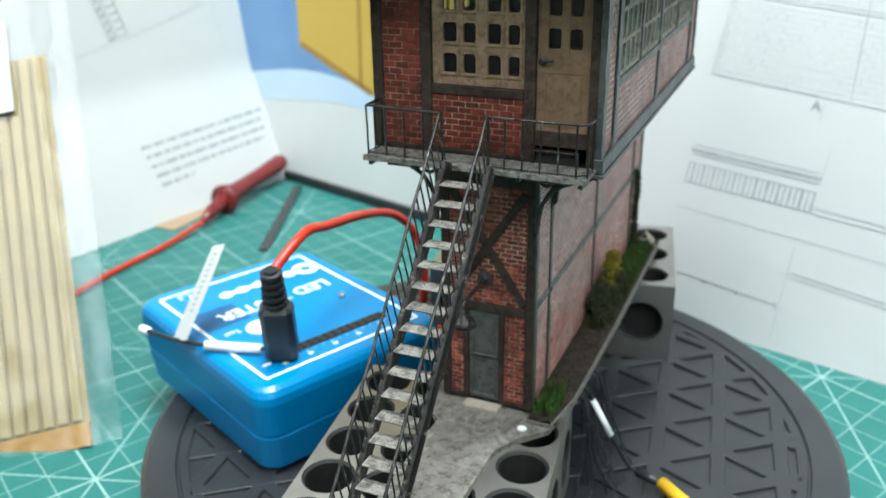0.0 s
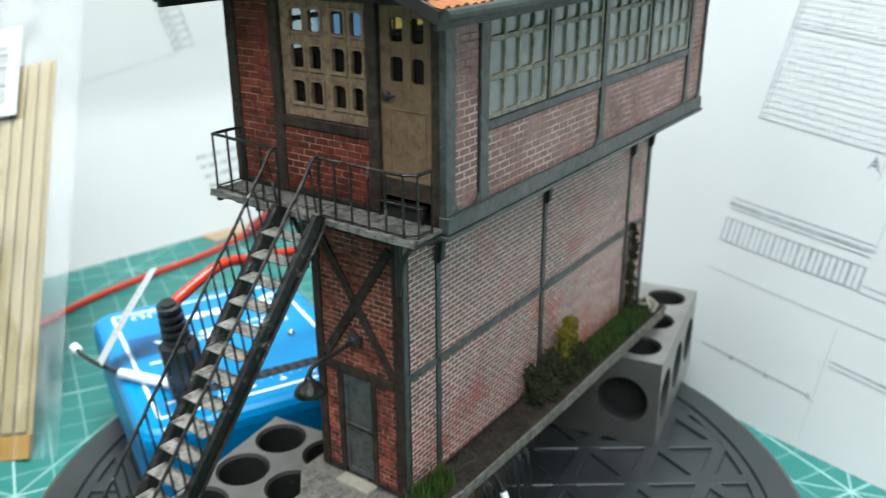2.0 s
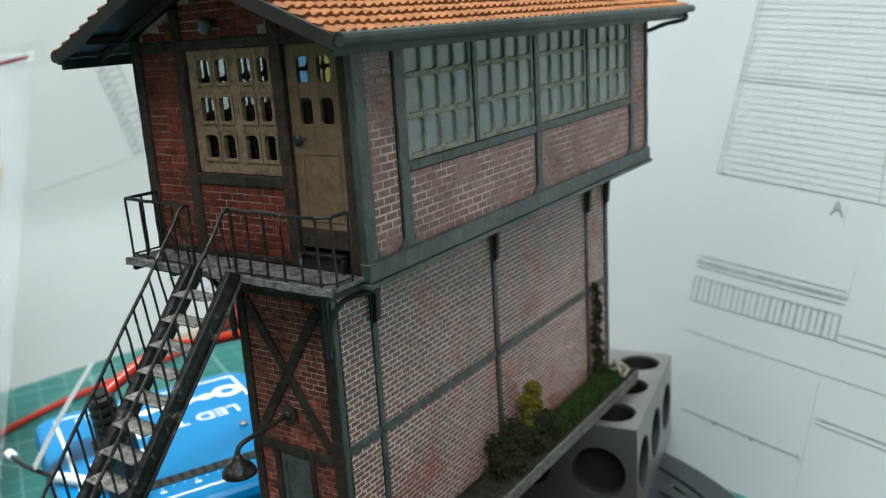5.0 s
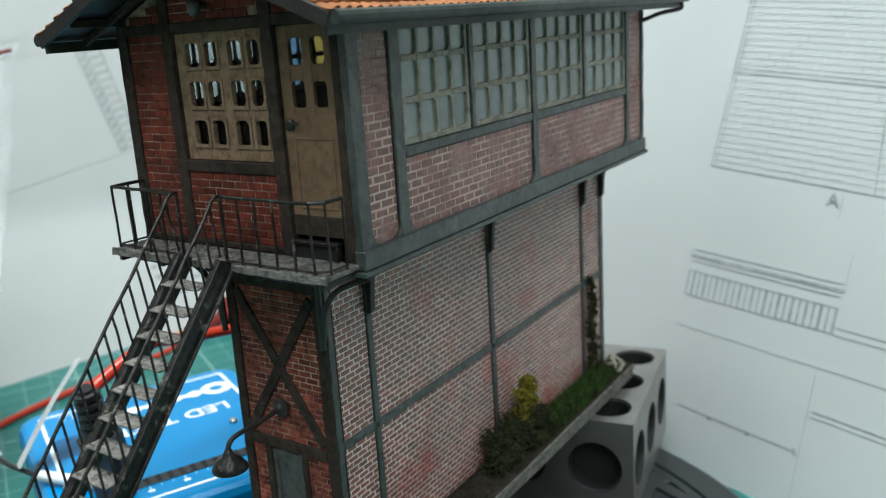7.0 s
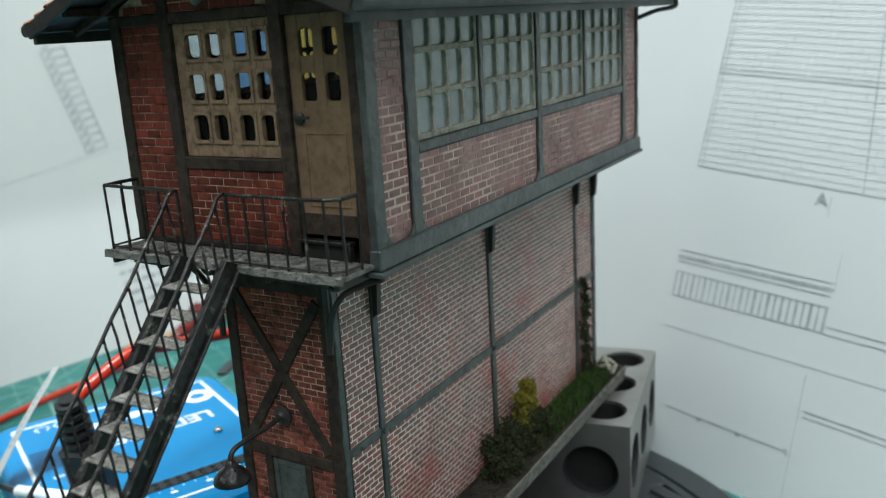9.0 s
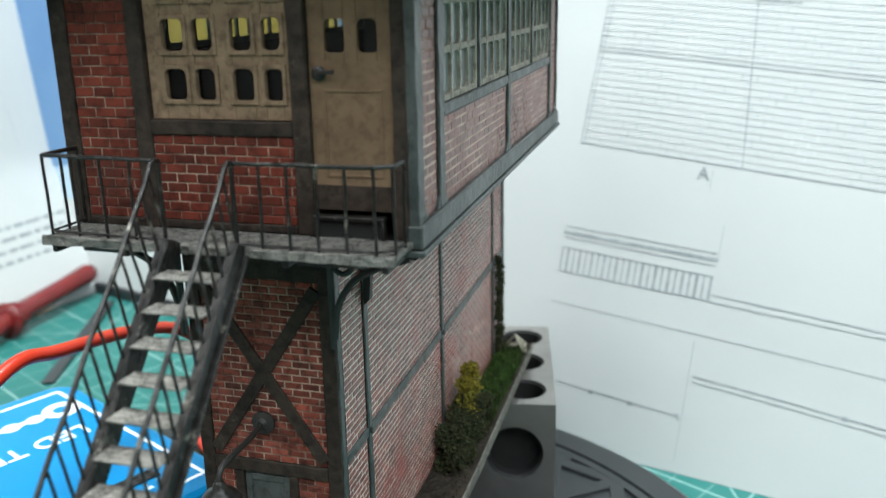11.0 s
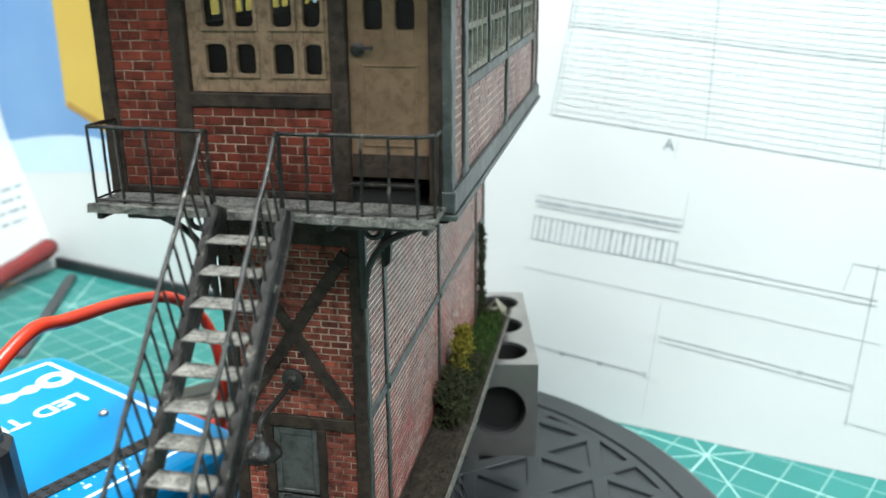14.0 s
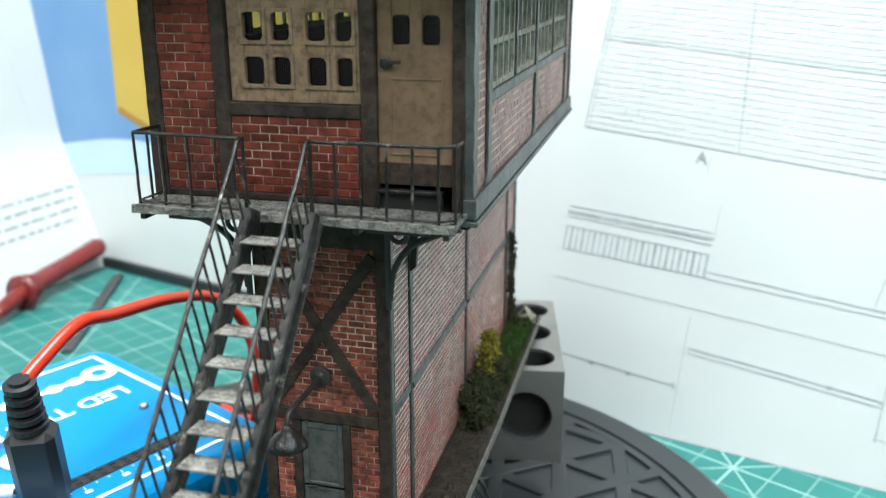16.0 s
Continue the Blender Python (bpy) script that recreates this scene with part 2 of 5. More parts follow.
def mat_printed():
    """The cutting mat: green vinyl with a printed centimetre grid and diagonals."""
    m = material("green_cutting_mat", (0.016, 0.135, 0.122), (0.011, 0.108, 0.098), 0.5, scale=0.7, bump=0.15, spread=0.7)
    nt = m.node_tree
    add, link = nt.nodes.new, nt.links.new
    bsdf = nt.nodes["Principled BSDF"]
    base = bsdf.inputs["Base Color"].links[0].from_socket
    coord = add("ShaderNodeTexCoord")
    total = None
    for turn, gap, width, strength in ((-27, 1.0, 0.018, 0.3), (63, 1.0, 0.018, 0.3), (-27, 5.0, 0.026, 0.55), (63, 5.0, 0.026, 0.55), (18, 7.07, 0.024, 0.45), (108, 7.07, 0.024, 0.45)):
        rot = add("ShaderNodeVectorRotate")
        rot.rotation_type = "Z_AXIS"
        rot.inputs["Angle"].default_value = radians(-turn)
        link(coord.outputs["Object"], rot.inputs["Vector"])
        sep = add("ShaderNodeSeparateXYZ")
        link(rot.outputs[0], sep.inputs[0])
        wrap = add("ShaderNodeMath")
        wrap.operation = "PINGPONG"
        link(sep.outputs["Y"], wrap.inputs[0])
        wrap.inputs[1].default_value = gap * U / 2
        line = add("ShaderNodeMapRange")
        line.inputs["From Min"].default_value, line.inputs["From Max"].default_value = width * U, width * U * 1.6
        line.inputs["To Min"].default_value, line.inputs["To Max"].default_value = strength, 0
        link(wrap.outputs[0], line.inputs["Value"])
        if total is None:
            total = line.outputs[0]
        else:
            top = add("ShaderNodeMath")
            top.operation = "MAXIMUM"
            link(total, top.inputs[0])
            link(line.outputs[0], top.inputs[1])
            total = top.outputs[0]
    mix = add("ShaderNodeMix")
    mix.data_type = "RGBA"
    link(total, mix.inputs["Factor"])
    link(base, mix.inputs["A"])
    mix.inputs["B"].default_value = (0.36, 0.52, 0.49, 1)
    link(mix.outputs["Result"], bsdf.inputs["Base Color"])
    return m


MAT_GREEN = mat_printed()


# ---- building helpers (all in centimetres) ----
ORIGIN = {}
RISE = 0.018  # the hand-built model climbs a little towards its rear


def lifted(p):
    """The place p of the squared-up model, on its slightly climbing base."""
    return Vector((p.x, p.y, p.z + RISE * max(0.0, p.y) * min(1.0, max(0.0, (p.z + 0.26) * 8))))


def of_model(ob):
    while ob and ob.parent:
        ob = ob.parent
    return bool(ob) and ob.name == "model_signal_box"


def thing(name, at, label, category, group="", kind=""):
    ob = new(name)
    ob.location, ob.empty_display_size = Vector(at) * U, 0.01
    ORIGIN[ob.name] = Vector(at)
    return tagged(ob, label, category, group, kind)


def part(name, bm, mat, parent=None, label="", smooth=False, at=None):
    """One mesh object out of bm, under parent; at: the origin of a top-level one."""
    o = ORIGIN[parent.name] if parent else Vector(at or (0, 0, 0))
    if of_model(parent):
        for v in bm.verts:
            v.co = lifted(v.co)
    bm.transform(Matrix.Scale(U, 4) @ Matrix.Translation(-o))
    bmesh.ops.recalc_face_normals(bm, faces=bm.faces)
    if smooth:
        for f in bm.faces:
            f.smooth = True
    me = bpy.data.meshes.new(name)
    bm.to_mesh(me)
    bm.free()
    me.materials.append(mat)
    ob = new(name, me)
    ob.parent = parent
    if not parent:
        ob.location = o * U
    ORIGIN[ob.name] = o
    return tagged(ob, label)


def box(x0, x1, y0, y1, z0, z1, bevel=0.0, bm=None, m=None):
    b = bmesh.new()
    bmesh.ops.create_cube(b, size=1, matrix=Matrix.LocRotScale(((x0 + x1) / 2, (y0 + y1) / 2, (z0 + z1) / 2), None, (abs(x1 - x0), abs(y1 - y0), abs(z1 - z0))))
    if bevel:
        bmesh.ops.bevel(b, geom=b.edges[:], offset=bevel, segments=1, affect="EDGES")
    return merge(bm, b, m)


def merge(bm, b, m=None):
    if m is not None:
        b.transform(m)
    if bm is None:
        return b
    me = bpy.data.meshes.new("join")
    b.to_mesh(me)
    b.free()
    bm.from_mesh(me)
    bpy.data.meshes.remove(me)
    return bm


def beam(p, q, wide, deep, out, bevel=0.01, bm=None):
    """A squared bar from p to q; deep along out, wide across it."""
    p, q, out = Vector(p), Vector(q), Vector(out).normalized()
    along = (q - p).normalized()
    side = along.cross(out).normalized()
    m = Matrix((side, along, out)).transposed().to_4x4()
    m.translation = (p + q) / 2
    n = (q - p).length / 2
    return box(-wide / 2, wide / 2, -n, n, -deep / 2, deep / 2, bevel, bm, m)


def tube(pts, r, seg=8, bm=None, radii=None):
    bm = bm or bmesh.new()
    pts = [Vector(p) for p in pts]
    rings, ref = [], None
    for i, p in enumerate(pts):
        d = (pts[min(i + 1, len(pts) - 1)] - pts[max(i - 1, 0)]).normalized()
        if ref is None:
            ref = d.orthogonal()
        ref = (ref - d * ref.dot(d)).normalized()
        o, rr = d.cross(ref), radii[i] if radii else r
        rings.append([bm.verts.new(p + (ref * math.cos(a) + o * math.sin(a)) * rr) for a in (math.tau * k / seg for k in range(seg))])
    for a, b in zip(rings, rings[1:]):
        for k in range(seg):
            bm.faces.new((a[k], a[(k + 1) % seg], b[(k + 1) % seg], b[k]))
    bm.faces.new(rings[0][::-1])
    bm.faces.new(rings[-1])
    return bm


def spline(pts, n=8):
    """A smooth line through the points."""
    pts = [Vector(p) for p in pts]
    pts = [pts[0] * 2 - pts[1], *pts, pts[-1] * 2 - pts[-2]]
    line = []
    for a, b, c, d in zip(pts, pts[1:], pts[2:], pts[3:]):
        for k in range(n):
            t = k / n
            line.append(0.5 * (2 * b + (c - a) * t + (2 * a - 5 * b + 4 * c - d) * t * t + (3 * b - a - 3 * c + d) * t ** 3))
    return line + [pts[-2]]


def lathe(profile, centre, seg=20, bm=None, m=None):
    b = bmesh.new()
    rings = [[b.verts.new((r * math.cos(math.tau * k / seg), r * math.sin(math.tau * k / seg), z)) for k in range(seg)] for r, z in profile]
    for a, c in zip(rings, rings[1:]):
        for k in range(seg):
            b.faces.new((a[k], a[(k + 1) % seg], c[(k + 1) % seg], c[k]))
    b.faces.new(rings[0])
    b.faces.new(rings[-1])
    return merge(bm, b, Matrix.Translation(centre) @ (m or Matrix()))


def prism(poly, d0, d1, frame_at, bm=None, bevel=0.0):
    """The outline poly of (a, b) pulled from d0 to d1; frame_at(a, b, d) gives the place."""
    b = bmesh.new()
    lo, hi = [b.verts.new(frame_at(p, q, d0)) for p, q in poly], [b.verts.new(frame_at(p, q, d1)) for p, q in poly]
    b.faces.new(lo[::-1])
    b.faces.new(hi)
    for k in range(len(poly)):
        n = (k + 1) % len(poly)
        b.faces.new((lo[k], lo[n], hi[n], hi[k]))
    if bevel:
        bmesh.ops.bevel(b, geom=b.edges[:], offset=bevel, segments=1, affect="EDGES")
    return merge(bm, b)


def on_front(y):
    return lambda a, b, d: Vector((a, y - d, b))


def on_side(x):
    return lambda a, b, d: Vector((x + d, a, b))


def flat(z):
    return lambda a, b, d: Vector((a, b, z + d))


PIECES = {}


def brick_mesh(w, h, d, side, mat):
    """A shared mesh for all bricks of one size: face and four flanks, with worn arrises."""
    key = (round(w, 2), round(h, 3), side, mat.name)
    if key not in PIECES:
        c, e = 0.008, 0.008
        pts = []
        for a, b, dd in ((w, h, 0), (w, h, d - e), (w - 2 * c, h - 2 * c, d)):
            for s, t in ((-1, -1), (1, -1), (1, 1), (-1, 1)):
                pts.append((s * a / 2, -dd, t * b / 2) if side == "front" else (dd, s * a / 2, t * b / 2))
        faces = [(8, 9, 10, 11)] + [(r + k, r + (k + 1) % 4, r + 4 + (k + 1) % 4, r + 4 + k) for r in (0, 4) for k in range(4)]
        me = bpy.data.meshes.new("brick")
        me.from_pydata([[c * U for c in p] for p in pts], [], faces)
        me.materials.append(mat)
        PIECES[key] = (me, pts, faces)
    return PIECES[key]


def brickwork(parent, name, frame_at, side, a0, a1, b0, b1, course, length, mat, mortar, inside=None, singles=400, stuff_mat=None, thick=0.3, depth=0.02, joint_share=0.18, rng=random.Random(3), near=0.0):
    """A panel of mortar with its bricks in running bond; the first ones by place are pieces of their own."""
    poly = [(a0, b0), (a1, b0), (a1, b1), (a0, b1)] if inside is None else inside
    panel = part(name, prism(poly, -thick, 0, frame_at), mortar, parent)
    verts, faces, count = [], [], 0
    joint = course * joint_share
    rows = int(round((b1 - b0) / course))
    course = (b1 - b0) / rows
    spots = []
    for r in range(rows):
        a = a0 - (length / 2 if r % 2 else 0) - rng.random() * 0.02
        while a < a1 - 0.03:
            s, e = max(a, a0), min(a + length, a1)
            a += length
            if e - s < 0.05:
                continue
            b = b0 + (r + 0.5) * course
            if inside is not None and not all(within(inside, (s + e) / 2 + q * (e - s) / 2, b + course / 2) for q in (-1, 1)):
                continue
            spots.append((s, e, b))
    spots.sort(key=lambda p: abs(p[0] - near))
    o = ORIGIN[panel.name]
    for s, e, b in spots:
        me, pts, fcs = brick_mesh(e - s - joint * 1.1, course - joint, depth, side, mat)
        at = frame_at((s + e) / 2, b, rng.uniform(-0.008, 0.0))
        if count < singles:
            piece = new("brick", me)
            piece.parent, piece.location = panel, (lifted(at) - o) * U
            piece.rotation_euler = (0, rng.uniform(-0.015, 0.015), 0) if side == "front" else (RISE + rng.uniform(-0.015, 0.015), 0, 0)
        else:
            n = len(verts)
            verts += [(lifted(Vector(p) + at) - o) * U for p in pts]
            faces += [[k + n for k in f] for f in fcs]
        count += 1
    if verts:
        me = bpy.data.meshes.new("brickwork_rest")
        me.from_pydata(verts, [], faces)
        me.materials.append(stuff_mat or mat)
        rest = new("brickwork_rest", me)
        rest.parent = panel
        tagged(rest, "", "", "", "stuff")
    return panel


def within(poly, x, y):
    hit = False
    for (x0, y0), (x1, y1) in zip(poly, poly[1:] + poly[:1]):
        if (y0 > y) != (y1 > y) and x < (x1 - x0) * (y - y0) / (y1 - y0) + x0:
            hit = not hit
    return hit


# ---- room, desk, mat ----
def setting():
    tagged(part("floor", box(-160, 160, -160, 160, -82, -79), FLOOR_VINYL), "grey vinyl floor under the workbench", "floor", "", "structure")
    tagged(part("ceiling", box(-160, 160, -160, 160, 170, 173), WALL_PAINT), "plain off-white ceiling", "ceiling", "", "structure")
    for name, b in (("wall_north", (-160, 160, 160, 165)), ("wall_south", (-160, 160, -165, -160)), ("wall_east", (160, 165, -160, 160)), ("wall_west", (-165, -160, -160, 160))):
        tagged(part(name, box(*b, -79, 170), WALL_PAINT), "plain off-white wall of the room", "wall", "", "structure")
    desk = thing("workbench", (-5, 5, -79), "wooden workbench under the green cutting mat", "table")
    part("tabletop", box(-90, 80, -45, 60, -7, -4.2, 0.2), DESK_WOOD, desk)
    for x in (-85, 75):
        for y in (-40, 55):
            part("leg", box(x - 3, x + 3, y - 3, y + 3, -79, -7, 0.2), DESK_WOOD, desk)
    tagged(part("cutting_mat", box(-50, 40, -30, 30, -4.2, -3.9, 0.05), MAT_GREEN, at=(-5, 0, -4)), "worn green cutting mat with a pale printed grid", "cutting mat")


setting()


# ---- turntable ----
def turntable():
    cx, cy, top, rim = -2.4, 3.5, -2.79, 9.4
    t = thing("turntable", (cx, cy, -3.9), "round charcoal plastic turntable with triangular ribs", "turntable")
    part("foot", lathe([(6.5, -3.9), (6.5, -3.5)], (cx, cy, 0), 48), PLASTIC_GREY, t)
    part("disc", lathe([(9.1, -3.55), (9.3, -3.5), (9.3, -3.1), (8.4, -2.88)], (cx, cy, 0), 96), PLASTIC_GREY, t)
    b = bmesh.new()
    prof = [(8.2, -2.98), (8.2, top), (8.42, top), (8.45, top - 0.07), (8.5, top - 0.07), (8.53, top + 0.01), (9.25, top), (rim, top - 0.1), (rim, -3.5), (9.2, -3.56)]
    rings = [[b.verts.new((cx + r * math.cos(math.tau * k / 96), cy + r * math.sin(math.tau * k / 96), z)) for k in range(96)] for r, z in prof]
    for p, q in zip(rings, rings[1:]):
        for k in range(96):
            b.faces.new((p[k], p[(k + 1) % 96], q[(k + 1) % 96], q[k]))
    part("rim", b, PLASTIC_GREY, t, smooth=False)
    for i, turn in enumerate((37, 97, 157)):
        d = Vector((math.cos(radians(turn)), math.sin(radians(turn)), 0))
        n = Vector((-d.y, d.x, 0))
        for k in range(-5, 6):
            off = k * 1.56
            if abs(off) > 8:
                continue
            half = math.sqrt(8.25 ** 2 - off ** 2)
            c = Vector((cx, cy, top - 0.1 - 0.003 * i)) + n * off
            part("rib", beam(c - d * half, c + d * half, 0.36, 0.2, (0, 0, 1), 0.02), PLASTIC_GREY, t)


turntable()


# ---- steel blocks with bored holes ----
def bored_face(b, m, lx, ly, nx, ny, r, depth):
    """A face of lx by ly in the frame m, with nx by ny round holes."""
    seg = 32
    for i in range(nx):
        for j in range(ny):
            x0, y0, hx, hy = -lx / 2 + (i + 0.5) * lx / nx, -ly / 2 + (j + 0.5) * ly / ny, lx / nx / 2, ly / ny / 2
            angles = sorted({math.tau * k / seg for k in range(seg)} | {math.atan2(s * hy, t * hx) % math.tau for s in (-1, 1) for t in (-1, 1)})
            rings = []
            for rr, z in ((None, 0), (r + 0.06, 0), (r, -0.06), (r, -depth)):
                ring = []
                for a in angles:
                    c, s = math.cos(a), math.sin(a)
                    k = rr if rr else min(hx / abs(c) if abs(c) > 1e-6 else 9, hy / abs(s) if abs(s) > 1e-6 else 9)
                    ring.append(b.verts.new(m @ Vector((x0 + c * k, y0 + s * k, z))))
                rings.append(ring)
            n = len(angles)
            for q, (p, w) in enumerate(zip(rings, rings[1:])):
                for k in range(n):
                    # Chamfer, wall and bottom of each hole take the painted shade.
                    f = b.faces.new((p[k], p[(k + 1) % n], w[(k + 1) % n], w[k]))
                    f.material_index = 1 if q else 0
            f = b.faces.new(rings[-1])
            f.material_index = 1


def steel_block(cx, cy, turn, lx, ly, nx, ny, pitch=0.0):
    lz, top = 2.54, -0.25
    o = thing("steel_block", (cx, cy, top - lz), "ground steel setup block with bored holes, under the model", "steel block", "steel blocks under the model")
    base = Matrix.Translation((cx, cy, top - lz / 2)) @ Matrix.Rotation(radians(turn), 4, "Z") @ Matrix.Rotation(radians(pitch), 4, "X")
    b = bmesh.new()
    bored_face(b, base @ Matrix.Translation((0, 0, lz / 2)), lx, ly, nx, ny, 0.5, 1.2)
    for k, (w, n) in enumerate(((lx, max(nx, 3)), (ly, max(ny, 3)), (lx, max(nx, 3)), (ly, max(ny, 3)))):
        far = (ly if k % 2 == 0 else lx) / 2
        m = base @ Matrix.Rotation(radians(90 * k), 4, "Z") @ Matrix.Translation((0, -far, 0)) @ Matrix.Rotation(radians(90), 4, "X")
        bored_face(b, m, w, lz, min(n, 4), 1, 0.62, 0.35)
    c = [base @ Vector((s * lx / 2, t * ly / 2, -lz / 2)) for s, t in ((-1, -1), (1, -1), (1, 1), (-1, 1))]
    b.faces.new([b.verts.new(v) for v in c])
    bmesh.ops.remove_doubles(b, verts=b.verts[:], dist=0.001)
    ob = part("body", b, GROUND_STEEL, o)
    ob.data.materials.append(HOLE_SHADE)


steel_block(-1.4, -2.6, 8.5, 5.08, 7.62, 4, 6)
steel_block(-2.45, 10.05, 11.0, 7.62, 5.08, 5, 3)


# ---- blue tester box with its plug and leads ----
TESTER = Matrix.Translation((-8.43, 2.68, 0)) @ Matrix.Rotation(radians(-24), 4, "Z")


def lettering(name, words, size, m, mat, parent, label=""):
    data = bpy.data.curves.new(name, "FONT")
    data.body, data.size, data.extrude, data.align_x, data.align_y = words, size, 0.004, "CENTER", "CENTER"
    data.offset = size * 0.015
    ob = new(name, data)
    bpy.context.view_layer.update()
    me = bpy.data.meshes.new_from_object(ob)
    scene.collection.objects.unlink(ob)
    bpy.data.objects.remove(ob)
    b = bmesh.new()
    b.from_mesh(me)
    bpy.data.meshes.remove(me)
    b.transform(m)
    return part(name, b, mat, parent, label)


def tester():
    t = thing("led_tester", (-8.43, 2.68, -2.79), "bright blue plastic tester box with white printing", "tester")
    lx, ly, r = 7.3, 6.0, 0.55
    outline = [(sx * (lx / 2 - r) + r * math.cos(a), sy * (ly / 2 - r) + r * math.sin(a)) for sx, sy, a0 in ((1, 1, 0), (-1, 1, 90), (-1, -1, 180), (1, -1, 270)) for a in (radians(a0 + 15 * k) for k in range(7))]
    b = bmesh.new()
    prof = [(0.93, -2.79), (0.955, -2.7), (0.985, -1.75), (0.97, -1.72), (0.97, -1.68), (0.985, -1.65), (1.0, -0.75), (0.995, -0.55), (0.975, -0.4), (0.945, -0.32), (0.92, -0.3)]
    rings = [[b.verts.new(TESTER @ Vector((x * k, y * k, z))) for x, y in outline] for k, z in prof]
    n = len(outline)
    for p, q in zip(rings, rings[1:]):
        for k in range(n):
            b.faces.new((p[k], p[(k + 1) % n], q[(k + 1) % n], q[k]))
    b.faces.new(rings[-1])
    b.faces.new(rings[0])
    part("case", b, PLASTIC_BLUE, t, smooth=False)
    z = -0.296
    loc = lambda a, c, d: TESTER @ Vector((a, c, z + d))
    b = bmesh.new()
    w, h, s = 3.05, 2.45, 0.045
    for x0, x1, y0, y1 in ((-w, w, -h - s, -h + s), (-w, w, h - s, h + s), (-w - s, -w + s, -h, h), (w - s, w + s, -h, h)):
        prism([(x0, y0), (x1, y0), (x1, y1), (x0, y1)], 0, 0.006, loc, b)
    part("printed_border", b, PRINT_WHITE, t, "white printed line")
    part("dark_band", prism([(-1.4, -2.35), (-0.2, -2.35), (-0.2, -1.0), (-1.4, -1.0)], 0, 0.003, loc), PRINT_NAVY, t, "dark blue printed field")
    turn = Matrix.Rotation(radians(-90), 4, "Z")
    lettering("lettering", "LED TESTER", 0.7, TESTER @ Matrix.Translation((-0.72, 0.12, z + 0.008)) @ turn, PRINT_WHITE, t, "white printed words")
    # brand mark: plain shapes
    b = bmesh.new()
    lathe([(0.42, 0), (0.42, 0.0095)], TESTER @ Vector((-2.02, 2.02, z)), 24, b)
    for k in range(5):
        lathe([(0.22, 0), (0.22, 0.006 + 0.0006 * k)], TESTER @ Vector((-2.0, 1.4 - k * 0.55, z)), 20, b, Matrix.Diagonal((0.9, 1, 1, 1)))
    prism([(-2.1, -0.9), (-1.92, -0.9), (-1.92, 2.0), (-2.1, 2.0)], 0, 0.005, loc, b)
    mark = part("brand_mark", b, PRINT_WHITE, t, "white printed mark")
    part("mark_centre", lathe([(0.19, 0), (0.19, 0.012)], TESTER @ Vector((-2.02, 2.02, z)), 20), PLASTIC_BLUE, mark, "blue centre")
    b = bmesh.new()
    for k in range(2):
        for q in range(9):
            a = radians(40 + 280 * q / 8)
            prism([(x, y) for x, y in ((-2.72 + 0.16 * math.cos(a) - 0.03, -1.35 - k * 0.45 + 0.16 * math.sin(a) - 0.03), (-2.72 + 0.16 * math.cos(a) + 0.03, -1.35 - k * 0.45 + 0.16 * math.sin(a) - 0.03), (-2.72 + 0.16 * math.cos(a) + 0.03, -1.35 - k * 0.45 + 0.16 * math.sin(a) + 0.03), (-2.72 + 0.16 * math.cos(a) - 0.03, -1.35 - k * 0.45 + 0.16 * math.sin(a) + 0.03))], 0, 0.004 + 0.0005 * q, loc, b)
    part("approval_mark", b, PRINT_WHITE, t, "white printed mark")
    strip = part("socket_strip", prism([(2.08, -1.8), (2.44, -1.8), (2.44, 1.85), (2.08, 1.85)], -0.1, 0.03, loc, None, 0.01), RUBBER, t, "black socket strip")
    for k in range(14):
        for q in (2.17, 2.35):
            y = -1.68 + k * 0.26
            part("socket", prism([(q - 0.055, y - 0.055), (q + 0.055, y - 0.055), (q + 0.055, y + 0.055), (q - 0.055, y + 0.055)], 0.02, 0.045, loc), HOLE_SHADE, strip)
    b = bmesh.new()
    for k in range(14):
        y = -1.68 + k * 0.26
        prism([(2.5, y - 0.012), (2.56 + 0.05 * (k % 3 == 0), y - 0.012), (2.56 + 0.05 * (k % 3 == 0), y + 0.012), (2.5, y + 0.012)], 0, 0.004, loc, b)
        if k % 3 == 0:  # small figures, not to be read
            prism([(2.66, y - 0.07), (2.76, y - 0.07), (2.76, y + 0.07), (2.66, y + 0.07)], 0, 0.005, loc, b)
    prism([(2.4, -2.2), (2.5, -2.2), (2.5, -1.95), (2.4, -1.95)], 0, 0.004, loc, b)
    part("scale_print", b, PRINT_WHITE, t, "small white printed marks")
    part("button", lathe([(0.42, 0), (0.42, 0.06), (0.36, 0.1)], TESTER @ Vector((0.6, -1.15, z)), 28), PRINT_WHITE, t, "round white button", True)
    part("indicator", lathe([(0.11, 0), (0.11, 0.05), (0.07, 0.1)], TESTER @ Vector((0.47, 1.69, z)), 16), GROUND_STEEL, t, "small clear indicator lamp", True)
    lettering("button_word", "Test", 0.26, TESTER @ Matrix.Translation((0.3, -1.86, z + 0.006)) @ turn, PRINT_WHITE, t, "small white printed word")
    # plug with ribbed strain relief and its red cable
    plug = thing("power_plug", (-6.88, 0.3, -0.25), "black plug with a ribbed strain relief and red cable", "plug")
    foot, head = Vector((-6.88, 0.3, -0.29)), Vector((-6.72, -0.02, 1.5))
    m = (head - foot).to_track_quat("Z", "Y").to_matrix().to_4x4()
    m.translation = foot
    part("plug_body", box(-0.42, 0.42, -0.33, 0.33, 0, 1.75, 0.14, None, m), RUBBER, plug)
